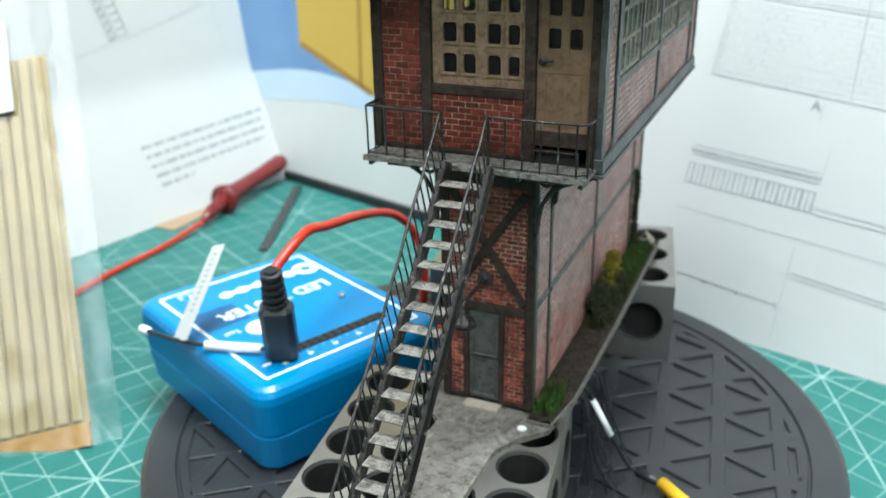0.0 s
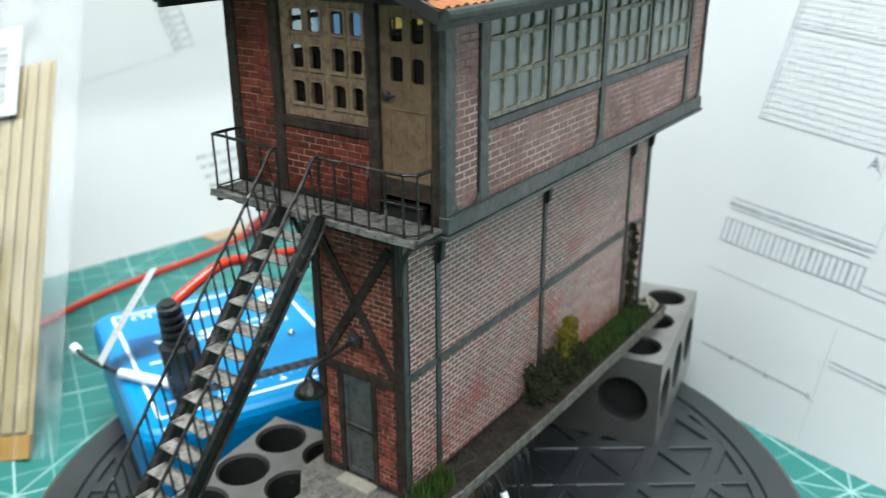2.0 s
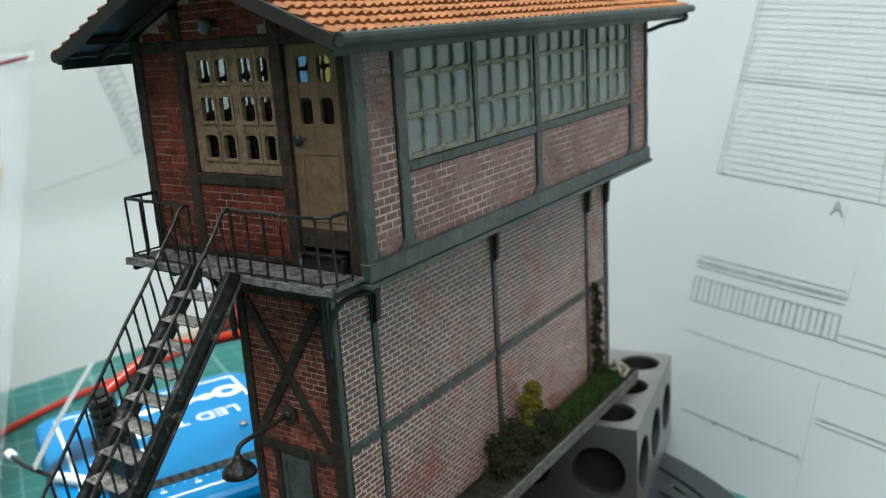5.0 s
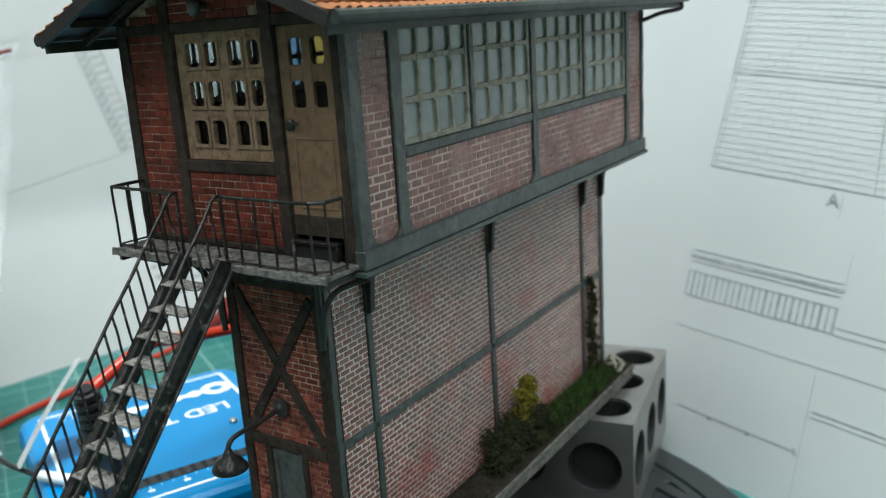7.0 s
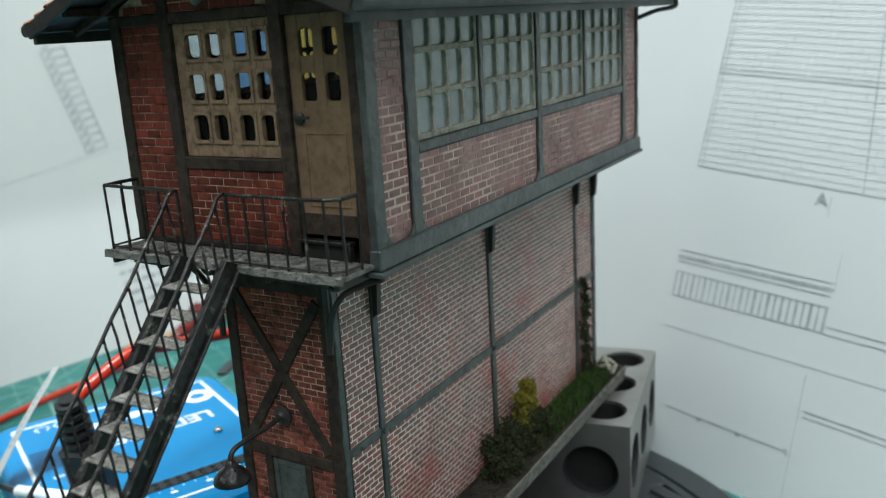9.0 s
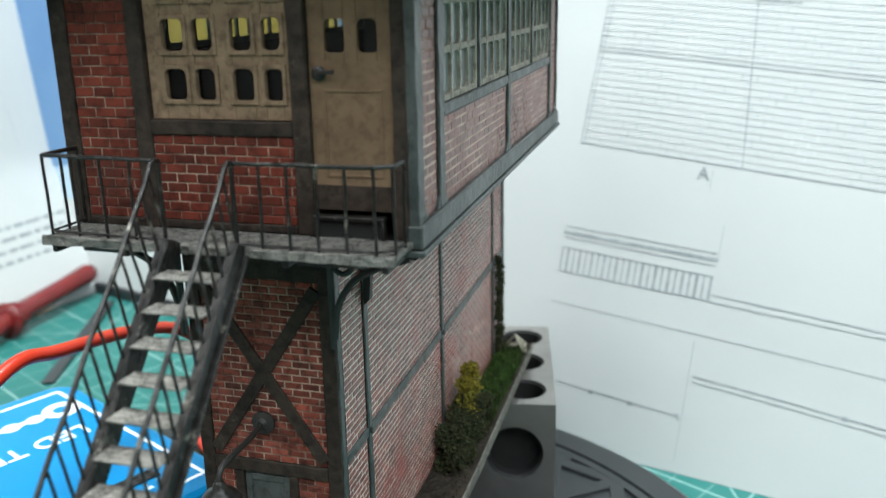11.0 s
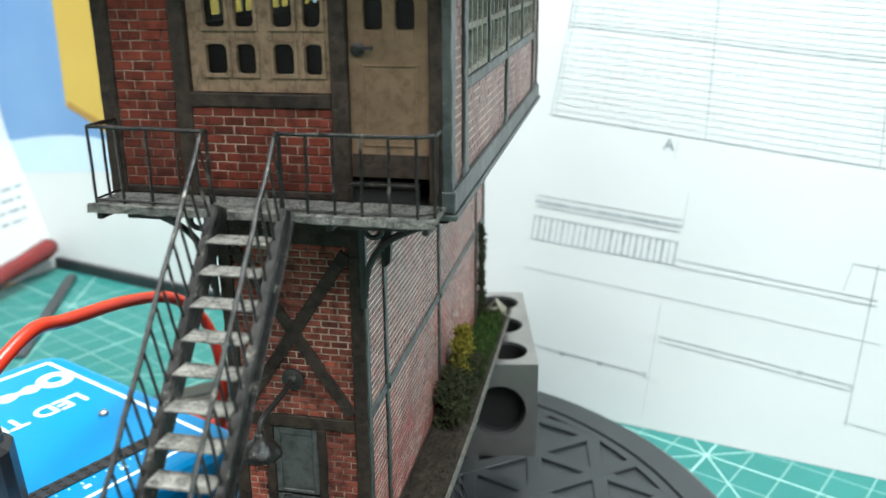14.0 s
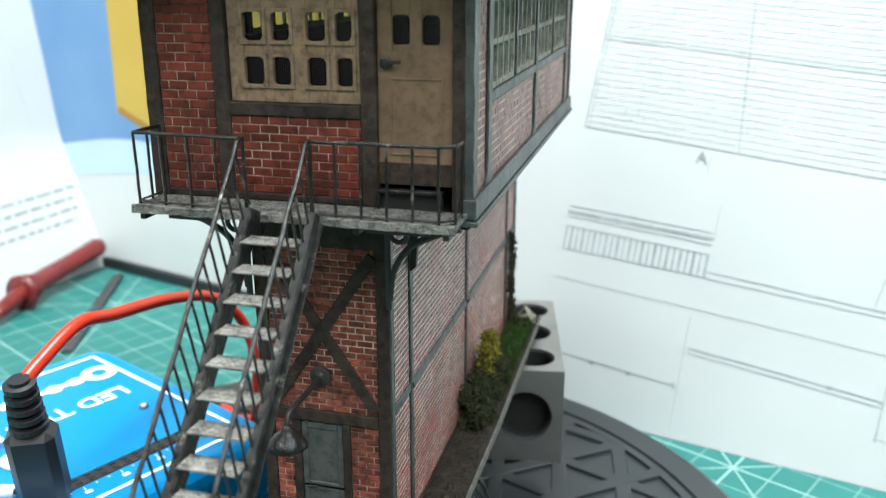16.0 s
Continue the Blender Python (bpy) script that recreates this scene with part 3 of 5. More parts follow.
    for k in range(5):
        part("strain_relief_rib", lathe([(0.19, 1.73 + k * 0.21), (0.33 - k * 0.014, 1.76 + k * 0.21), (0.33 - k * 0.014, 1.86 + k * 0.21), (0.18, 1.88 + k * 0.21), (0.18, 1.95 + k * 0.21)], (0, 0, 0), 14, None, m), RUBBER, plug)
    top = m @ Vector((0, 0, 2.6))
    cable = spline([top, top + Vector((0.0, 0.4, 0.2)), (-6.6, 1.4, 2.84), (-6.6, 2.4, 2.65), (-6.6, 4.3, 2.3), (-6.55, 6.0, 1.75), (-6.2, 6.7, 1.0), (-5.9, 6.8, -0.1), (-5.95, 6.8, -1.4), (-6.5, 7.3, -2.5), (-8.0, 8.6, -2.62)], 8)
    part("cable", tube(cable, 0.135, 10), WIRE_RED, plug, "red cable", True)
    clip = thing("test_clip", (-6.1, 7.2, -2.79), "small orange-red test clip on the turntable", "test clip")
    part("clip_body", tube([(-5.2, 6.9, -2.55), (-5.6, 7.0, -2.4), (-6.4, 7.3, -2.3), (-7.0, 7.5, -2.4)], 0.2, 10, None, [0.1, 0.22, 0.24, 0.16]), WIRE_RED, clip, "", True)
    part("clip_jaw", beam((-5.25, 6.85, -2.62), (-4.6, 6.6, -2.68), 0.14, 0.1, (0, 0, 1)), GROUND_STEEL, clip)
    # paper flag on a thin black lead with a white sleeve
    tag = thing("tagged_lead", (-9.9, -0.2, -0.29), "thin black lead with white sleeve and paper flag", "wire")
    part("lead", tube(spline([(-11.1, -0.12, -0.15), (-10.6, -0.25, -0.12), (-9.8, -0.3, -0.12), (-8.8, -0.2, -0.12), (-7.6, 0.12, -0.1), (-7.05, 0.2, -0.1)]), 0.06, 6), RUBBER, tag, "", True)
    part("sleeve", tube([(-8.95, -0.23, -0.12), (-7.45, 0.16, -0.11)], 0.13, 10), PRINT_WHITE, tag, "white shrink sleeve", True)
    part("ferrule", tube([(-11.25, -0.1, -0.16), (-10.95, -0.15, -0.15)], 0.12, 8), PRINT_WHITE, tag, "white end sleeve", True)
    flag = bmesh.new()
    a, c = Vector((-9.75, -0.3, -0.12)), Vector((-9.6, 1.55, 1.95))
    side = Vector((0.88, -0.3, 0.36)).normalized()
    face = side.cross((c - a).normalized()).normalized()
    face = face if face.y < 0 else -face
    rows = []
    for k in range(9):
        f = k / 8
        p = a.lerp(c, f) + Vector((0.12, -0.1, 0.1)) * math.sin(f * 3.1)
        w = 0.42 - 0.08 * f
        rows.append([flag.verts.new(p + side * w * s + face * d) for s, d in ((-1, 0), (1, 0), (1, 0.02), (-1, 0.02))])
    for p, q in zip(rows, rows[1:]):
        for k in range(4):
            flag.faces.new((p[k], p[(k + 1) % 4], q[(k + 1) % 4], q[k]))
    flag.faces.new(rows[0])
    flag.faces.new(rows[-1])
    part("paper_flag", flag, PAPER, tag, "folded white paper flag")
    b = bmesh.new()
    for k in range(11):
        f = 0.3 + 0.06 * k
        p = a.lerp(c, f) + Vector((0.12, -0.1, 0.1)) * math.sin(f * 3.1) + face * 0.026
        u = (c - a).normalized()
        v = [b.verts.new(p + side * s * 0.1 + u * e * 0.035) for s, e in ((-1, -1), (1, -1), (1, 1), (-1, 1))]
        b.faces.new(v)
    part("flag_print", b, INK, tag, "small grey printed bars")


tester()


# ---- papers and packages behind ----
SHEET_X, SHEET_N = Vector((0.968, -0.25, 0)).normalized(), Vector((0.25, 0.968, -0.3)).normalized()
SHEET_Y = SHEET_X.cross(SHEET_N).normalized()
SHEET_O = Vector((1, 13.2, -3.89))


def on_sheet(a, b, d):
    return SHEET_O + SHEET_X * a + SHEET_Y * b - SHEET_N * (d + 0.12 * math.sin(a * 0.55 + 0.8) * min(1, max(0, b) / 3))


def ink_line(b, at, p, q, w, d=0.012):
    p, q = Vector(p), Vector(q)
    n = max(1, int((q - p).length / 0.8))
    s = (q - p).normalized().orthogonal() * w / 2
    for k in range(n):
        e, f = p.lerp(q, k / n), p.lerp(q, (k + 1) / n)
        b.faces.new([b.verts.new(at(v.x, v.y, d)) for v in (e - s, f - s, f + s, e + s)])


def sheet(name, at, x0, x1, y0, y1, mat, label, category, step=0.8, thick=0.03):
    b = bmesh.new()
    nx, ny = max(2, int((x1 - x0) / step)), max(2, int((y1 - y0) / step))
    grids = [[[b.verts.new(at(x0 + (x1 - x0) * i / nx, y0 + (y1 - y0) * j / ny, d)) for j in range(ny + 1)] for i in range(nx + 1)] for d in (0, -thick)]
    for g in grids:
        for i in range(nx):
            for j in range(ny):
                b.faces.new((g[i][j], g[i + 1][j], g[i + 1][j + 1], g[i][j + 1]))
    edge = [(i, 0) for i in range(nx)] + [(nx, j) for j in range(ny)] + [(i, ny) for i in range(nx, 0, -1)] + [(0, j) for j in range(ny, 0, -1)]
    for p, q in zip(edge, edge[1:] + edge[:1]):
        rim = (grids[0][p[0]][p[1]], grids[0][q[0]][q[1]], grids[1][q[0]][q[1]], grids[1][p[0]][p[1]])
        b.faces.new([b.verts.new(v.co) for v in rim])  # corners of its own keep the cut edge crisp
    o = at(x0, y0, 0)
    t = thing(name, o, label, category)
    part("page", b, mat, t, smooth=True)
    return t


def drawings():
    rng = random.Random(11)
    t = sheet("plan_sheet", on_sheet, -7.8, 16, 0, 21, PAPER, "large white sheet of printed building plans leaning back", "drawing")
    b = bmesh.new()
    # brick facade: three stripes of courses between heavier lines
    left = lambda y: -0.35 + 0.075 * (y - 9)
    fall = -0.09
    for y0, y1 in ((9.0, 11.75), (11.85, 14.4), (14.5, 17.6)):
        rows = 14
        for r in range(1, rows):
            y = y0 + (y1 - y0) * r / rows
            ink_line(b, on_sheet, (left(y), y), (15.5, y + fall * 15.5), 0.03)
            x = left(y) + (r % 2) * 0.2
            while x < 14:
                if rng.random() < 0.8:
                    ink_line(b, on_sheet, (x, y + fall * (x + 0.35)), (x - 0.01, y - 0.19 + fall * (x + 0.35)), 0.07)
                x += 0.4
    part("facade_print", b, INK_PALE, t, "pale grey printed brick courses")
    b = bmesh.new()
    for y, w in ((9.0, 0.04), (11.75, 0.04), (11.88, 0.03), (14.45, 0.04)):
        ink_line(b, on_sheet, (left(y), y), (15.5, y + fall * 15.8), w)
    ink_line(b, on_sheet, (-0.35, 9), (0.3, 17.6), 0.03)
    ink_line(b, on_sheet, (-0.22, 9), (0.43, 17.6), 0.02)
    for x in (4.35, 8.9, 13.4):
        ink_line(b, on_sheet, (x, 8.9 + fall * x + 0.1), (x - 0.3, 17), 0.04)
    ink_line(b, on_sheet, (4.1, 13.2), (5.3, 13.1), 0.06)
    for y, y2 in ((6.48, 6.2), (6.15, 5.85), (5.85, 5.55), (5.12, 4.88)):
        ink_line(b, on_sheet, (-0.45, y), (4.0, y2), 0.035)
    for k in range(24):
        x = -0.45 + 4.4 * k / 23
        ink_line(b, on_sheet, (x, 5.85 - 0.065 * (x + 0.45)), (x - 0.03, 5.12 - 0.052 * (x + 0.45)), 0.075 if k % 2 else 0.05)
        if k % 3:
            ink_line(b, on_sheet, (x, 6.3 - 0.06 * (x + 0.45)), (x + 0.12, 6.3 - 0.06 * (x + 0.45)), 0.08)
    ink_line(b, on_sheet, (-0.5, 6.3), (4.0, 6.02), 0.1)
    for p, q, w in (((-0.6, 4.2), (4.0, 3.9), 0.018), ((4.0, 3.9), (9.5, 3.5), 0.018), ((-0.1, 1.85), (3.55, 1.57), 0.04), ((3.5, 1.65), (3.56, 1.45), 0.09), ((3.8, 2.75), (9.0, 2.3), 0.04), ((3.8, 2.6), (9.0, 2.15), 0.03), ((4.0, 5.05), (9.3, 4.65), 0.035), ((4.0, 4.85), (9.3, 4.5), 0.03), ((9.2, 5.6), (8.95, 1.2), 0.04), ((8.6, 5.55), (8.45, 4.8), 0.03), ((8.6, 5.55), (10.5, 5.4), 0.03), ((8.9, 1.3), (11, 1.1), 0.03), ((3.72, 3.7), (3.6, 0.3), 0.015), ((4.05, 6.1), (4.1, 7.0), 0.02), ((3.6, 8.45), (3.58, 7.9), 0.015)):
        ink_line(b, on_sheet, p, q, w)
    for x in (0.9, 2.1, 7.6, 8.9):
        y = 1.8 - 0.075 * x if x < 4 else 2.75 - 0.09 * (x - 3.8)
        ink_line(b, on_sheet, (x, y), (x + 0.14, y - 0.01), 0.11)
    part("plan_print", b, INK, t, "grey printed plan lines")
    m = Matrix((SHEET_X, SHEET_Y, -SHEET_N)).transposed().to_4x4()
    m.translation = on_sheet(3.36, 8.34, 0.014)
    lettering("letter", "A", 0.5, m, INK, t, "grey printed letter")


drawings()


def leaflet():
    a, b2, f = Vector((-24.25, 10.3, -3.89)), Vector((-22.0, 22.3, -3.85)), Vector((-24.3, 23.2, 2.2))
    e, v = (b2 - a).normalized(), (f - b2).normalized()
    f0 = f - e * 12.2
    v2 = Vector((-0.14, 0.05, 0.98)).normalized()
    n = e.cross(v).normalized()
    n = n if n.x > 0 else -n
    k6 = (f - b2).length

    def at(x, y, d):
        if y <= k6:
            return a + e * x + v * y + n * d
        return f0 + e * x + v2 * (y - k6) + Vector((1, -0.2, 0)) * d

    t = sheet("instruction_leaflet", at, -9, 12.4, 0, 19, PAPER, "open white instruction leaflet with grey text and sketches", "leaflet", 0.6)
    rng = random.Random(5)
    b = bmesh.new()
    for r in range(5):
        y, x = 3.75 - r * 0.5, 3.95 + 0.12 * r
        end = (12.0, 11.9, 11.8, 11.6, 6.5)[r]
        while x < end:
            w = rng.uniform(0.25, 0.8)
            ink_line(b, at, (x, y + 0.04 * (x - 4)), (min(x + w, end), y + 0.04 * (x + w - 4)), 0.17)
            x += w + 0.13
    part("text_print", b, INK, t, "rows of grey printed text bars")
    b = bmesh.new()  # ladder
    for x0, x1, y0, y1 in ((3.9, 2.7, 9.0, 13.6), (4.9, 3.8, 9.2, 13.8)):
        ink_line(b, at, (x0, y0), (x1, y1), 0.07)
    for k in range(14):
        p = k / 13
        ink_line(b, at, (3.9 - 1.2 * p, 9.0 + 4.6 * p), (4.9 - 1.1 * p, 9.2 + 4.6 * p), 0.07)
        ink_line(b, at, (4.0 - 1.2 * p, 9.12 + 4.6 * p), (4.3 - 1.2 * p, 9.3 + 4.6 * p), 0.1)
    part("ladder_sketch", b, INK, t, "pale grey printed ladder sketch")
    sketches = (
        ("house_sketch", ((7.6, 9.6), (9.6, 10.2)), ((9.6, 10.2), (9.2, 13)), ((8.2, 9.8), (8.0, 12)), ((8.9, 10.0), (8.6, 12.6)), ((8.3, 10.6), (9.4, 10.9)), ((8.2, 11.4), (9.3, 11.7))),
        ("ground_line", ((-2.2, 7.8), (4.6, 9.0)), ((4.6, 9.0), (9.6, 10.0))),
        ("arrow_sketch", ((-1.2, 4.6), (-0.9, 2.9))),
        ("slope_sketch", ((-2.6, 9.8), (-1.0, 7.2))),
        ("margin_line", ((10.8, 6.6), (10.2, 12)),),
    )
    for name, *lines in sketches:
        b = bmesh.new()
        for p, q in lines:
            ink_line(b, at, p, q, 0.06)
        part(name, b, INK_PALE, t, "pale grey printed sketch")
    b = bmesh.new()  # balustrade
    for p, q in (((-1.4, 14.0), (1.0, 14.6)), ((-1.4, 13.2), (1.0, 13.7))):
        ink_line(b, at, p, q, 0.05)
    for k in range(12):
        ink_line(b, at, (-1.4 + k * 0.2, 14.0 + 0.05 * k), (-1.4 + k * 0.2, 13.3 + 0.04 * k), 0.05)
    part("balustrade_sketch", b, INK_PALE, t, "pale grey printed balustrade sketch")


leaflet()


def card_strip():
    b = box(-23.6, -22.4, 13.5, 20.6, -3.89, -3.83, 0.01, None, Matrix.Identity(4))
    tagged(part("card_strip", b, DESK_WOOD, at=(-23, 17, -3.89)), "brown card lying under the open leaflet", "card")


card_strip()


def package():
    o, e, up = Vector((-20.1, 21.9, -3.89)), Vector((0.953, -0.302, 0)), Vector((0, 0, 1))
    n = Vector((-0.302, -0.953, 0))
    at = lambda a, b, d: o + e * a + up * b + n * d
    t = thing("packaging_box", o, "large white carton printed blue and yellow", "carton")
    part("carton", prism([(-14, 0), (13.9, 0), (13.9, 30), (-14, 30)], -9, 0, at, None, 0.1), CARD_WHITE, t)

    def curve(y, amp, ph):
        return [(x, y + amp * math.sin(x * 0.35 + ph)) for x in [-13.5 + 27.2 * k / 20 for k in range(21)]]

    low, mid = curve(4.6, 0.35, 0.4), curve(5.9, 0.5, 1.2)
    # Plain black strip along the bottom edge of the carton's front.
    part("dark_base_strip", prism([(-2, 0), (13.9, 0), (13.9, 0.5), (-2, 0.5)], 0.0, 0.25, at, None, 0.04), RUBBER, t, "black strip along the base")
    part("sky_print", prism(low + [(13.8, 29), (-13.5, 29)], 0, 0.012, at), ART_SKY, t, "pale blue printed area")
    part("blue_print", prism(mid + [(13.75, 28.9), (-13.4, 28.9)], 0.012, 0.02, at), ART_BLUE, t, "blue printed area")
    part("yellow_print", prism([(0.1, 7.6), (2.6, 6.6), (5.4, 5.7), (9, 5.2), (13.6, 5.0), (13.6, 27), (0.3, 27)], 0.02, 0.03, at), ART_YELLOW, t, "yellow printed area")
    b = bmesh.new()
    for p, q, w in (((0.2, 7.7), (5.4, 5.8), 0.3), ((4.6, 6), (4.9, 14), 0.25), ((4.9, 14), (11, 15.2), 0.25), ((7.5, 8), (7.7, 14.5), 0.2)):
        ink_line(b, at, p, q, w, 0.034)
    part("ochre_print", b, ART_BROWN, t, "ochre printed shading")


package()


def brass_bag():
    o, u = Vector((-12.9, -1.1, -3.85)), Vector((-0.4535, 0.4684, 0.7583))
    x = Vector((0.909, 0.415, 0))
    x = (x - u * x.dot(u)).normalized()
    n = x.cross(u).normalized()
    n = n if n.y < 0 else -n
    at = lambda a, b, d: o + x * a + u * b + n * d
    t = thing("bagged_strips", o, "clear bag of ribbed brass-coloured strips with a white label", "bag")
    for k in range(17):
        c = -0.3 - k * 0.42
        part("strip", prism([(c - 0.17, 0.75), (c + 0.17, 0.75), (c + 0.17, 13.0), (c - 0.17, 13.0)], 0, 0.16, at, None, 0.05), BRASS, t)
    part("backing_card", prism([(-7.6, 0.3), (0.0, 0.3), (0.0, 13.1), (-7.6, 13.1)], -0.06, -0.01, at), BRASS, t)
    part("amber_end", prism([(-7.6, 0.02), (0.0, 0.02), (0.0, 0.72), (-7.6, 0.72)], -0.05, 0.1, at, None, 0.02), TAPE_GOLD, t, "amber film end strip")
    b = bmesh.new()
    rng = random.Random(8)
    nx, ny = 26, 46
    g = [[b.verts.new(at(-8.4 + 9.3 * i / nx, -0.0 + 17.5 * j / ny, 0.22 + 0.10 * noise.noise(Vector((i * 0.5, j * 0.35, 2))) * (1.0 if i < 22 else 0.6) - (0.16 if i > 23 else 0))) for j in range(ny + 1)] for i in range(nx + 1)]
    for i in range(nx):
        for j in range(ny):
            b.faces.new((g[i][j], g[i + 1][j], g[i + 1][j + 1], g[i][j + 1]))
    film = part("bag_film", b, FILM, t, "crinkled clear plastic film", True)
    film.visible_shadow = False
    part("zip_line", prism([(-8.4, 17.0), (0.8, 17.0), (0.8, 17.12), (-8.4, 17.12)], 0.2, 0.26, at), CLIP_RED, t, "thin red zip line")
    lab = part("label", prism([(-7.2, 11.05), (-1.05, 11.05), (-1.05, 14.4), (-7.2, 14.4)], 0.34, 0.37, at), PAPER, t, "white printed label")
    b = bmesh.new()
    a = -3.0
    while a < -1.5:
        w = rng.choice((0.03, 0.05, 0.08))
        prism([(-2.35, 11.5 + (a + 3) * 1.5), (-1.5, 11.5 + (a + 3) * 1.5), (-1.5, 11.5 + (a + 3) * 1.5 + w), (-2.35, 11.5 + (a + 3) * 1.5 + w)], 0.37, 0.376, at, b)
        a += w + 0.05
    part("barcode", b, RUBBER, lab, "grey printed bars")
    part("price_label", prism([(-4.2, 8.6), (-2.6, 8.6), (-2.6, 10.4), (-4.2, 10.4)], 0.34, 0.37, at, None), PAPER, t, "small white label")


brass_bag()


def leads():
    t = thing("test_probe", (-21.9, 17, -3.9), "dark red test clip with a thin red lead", "test clip")
    part("grip", tube([(-21.2, 14.2, -3.5), (-21.4, 15.0, -3.35), (-21.6, 16.2, -3.2), (-21.75, 17.0, -3.15), (-21.75, 17.4, -3.1), (-21.8, 20, -2.9), (-21.85, 21.6, -2.75), (-21.86, 21.9, -2.75)], 0.5, 12, None, [0.14, 0.3, 0.36, 0.62, 0.45, 0.42, 0.46, 0.4]), CLIP_RED, t, "", True)
    part("finger_flange", lathe([(0.3, -0.1), (0.75, -0.06), (0.75, 0.06), (0.3, 0.1)], (-21.6, 16.4, -3.15), 18, None, Matrix.Rotation(radians(86), 4, "X")), CLIP_RED, t, "", True)
    part("lead", tube(spline([(-20.2, 2.0, -3.75), (-21.1, 5.5, -3.75), (-21.3, 8.5, -3.72), (-21.2, 11.5, -3.7), (-21.2, 14.2, -3.5)]), 0.13, 8), WIRE_RED, t, "thin red lead", True)
    s = thing("grey_strip", (-18.5, 17, -3.9), "dark grey plastic strip lying on the mat", "strip")
    part("strip_body", beam((-16.9, 13.0, -3.82), (-20.3, 21.0, -3.75), 0.45, 0.12, (0, 0, 1), 0.03), PLASTIC_GREY, s)
    w = thing("model_lead", (0.9, 3.5, -2.79), "thin black model leads with white tape and yellow sleeve", "wire")
    part("lead", tube(spline([(0.3, 2.2, -0.3), (0.6, 2.1, -0.4), (0.9, 2.1, -0.75), (1.45, 1.95, -1.55), (1.95, 2.1, -2.45), (2.5, 2.1, -2.62), (3.2, 1.6, -2.6), (4.2, 0.2, -2.62), (4.6, -1.2, -2.65)]), 0.045, 6), RUBBER, w, "", True)
    part("white_tape", tube([(0.9, 2.1, -0.75), (1.45, 1.95, -1.55)], 0.08, 8), PRINT_WHITE, w, "white tape sleeve", True)
    part("yellow_sleeve", tube([(2.75, 1.95, -2.58), (3.4, 1.4, -2.56), (4.0, 0.6, -2.56)], 0.17, 10), WIRE_YELLOW, w, "yellow sleeve", True)
    part("black_sleeve", tube([(2.1, 2.15, -2.58), (2.75, 1.95, -2.58)], 0.12, 8), RUBBER, w, "", True)
    rng = random.Random(21)
    for k in range(26):
        x, y, out = rng.uniform(0.62, 0.78), rng.uniform(1.5, 3.4), rng.uniform(0.1, 1.1)
        part("fine_wire", tube(spline([(x - 0.3, y, -0.32), (x + 0.06, y - 0.05, -0.45), (x + 0.2 * out + 0.12, y - 0.2 * rng.random(), -1.2), (x + 0.6 * out + 0.12, y - 0.4 * rng.random(), -2.1), (x + out + 0.14, y - 0.9 * rng.random(), -2.74)], 5), 0.016, 4), RUBBER, w, "", True)


leads()


# ---- the model signal box ----
MODEL = thing("model_signal_box", (-1.0, 5.0, -0.25), "weathered brick and timber model signal box with orange roof", "model building")
LX0, LX1, LY1 = -2.12, 0.0, 10.62      # lower storey
UX0, UX1, UY0, UY1 = -3.35, 1.35, -0.5, 9.98  # cabin
RIDGE_X, RIDGE_Z, SLOPE = -0.97, 10.6, 0.4136
EAVE_R, EAVE_L, ROOF_Y0, ROOF_Y1 = 1.98, -3.92, -1.5, 11.0


def under_roof(x):
    return RIDGE_Z - 0.17 - SLOPE * abs(x - RIDGE_X)


WOBBLE = random.Random(77)


def roughen(bm, amount=0.007, step=0.35):
    """Hand-cut look: long edges divided and every corner shifted a little."""
    for _ in range(5):
        long = [e for e in bm.edges if e.calc_length() > step]
        if not long:
            break
        bmesh.ops.subdivide_edges(bm, edges=long, cuts=1, use_grid_fill=True)
    for v in bm.verts:
        v.co += Vector((WOBBLE.uniform(-1, 1), WOBBLE.uniform(-1, 1), WOBBLE.uniform(-1, 1))) * amount
    return bm


def bent(pts, amount=0.008, step=0.3):
    """The same line with many slightly shifted points."""
    pts = [Vector(p) for p in pts]
    line = [pts[0]]
    for p, q in zip(pts, pts[1:]):
        n = max(1, round((q - p).length / step))
        line += [p.lerp(q, k / n) + Vector((WOBBLE.uniform(-1, 1), WOBBLE.uniform(-1, 1), WOBBLE.uniform(-1, 1))) * (amount if k < n else 0) for k in range(1, n + 1)]
    return line


def timber(name, x0, x1, y0, y1, z0, z1, mat, bevel=0.015):
    return part(name, roughen(box(x0, x1, y0, y1, z0, z1, bevel)), mat, MODEL)


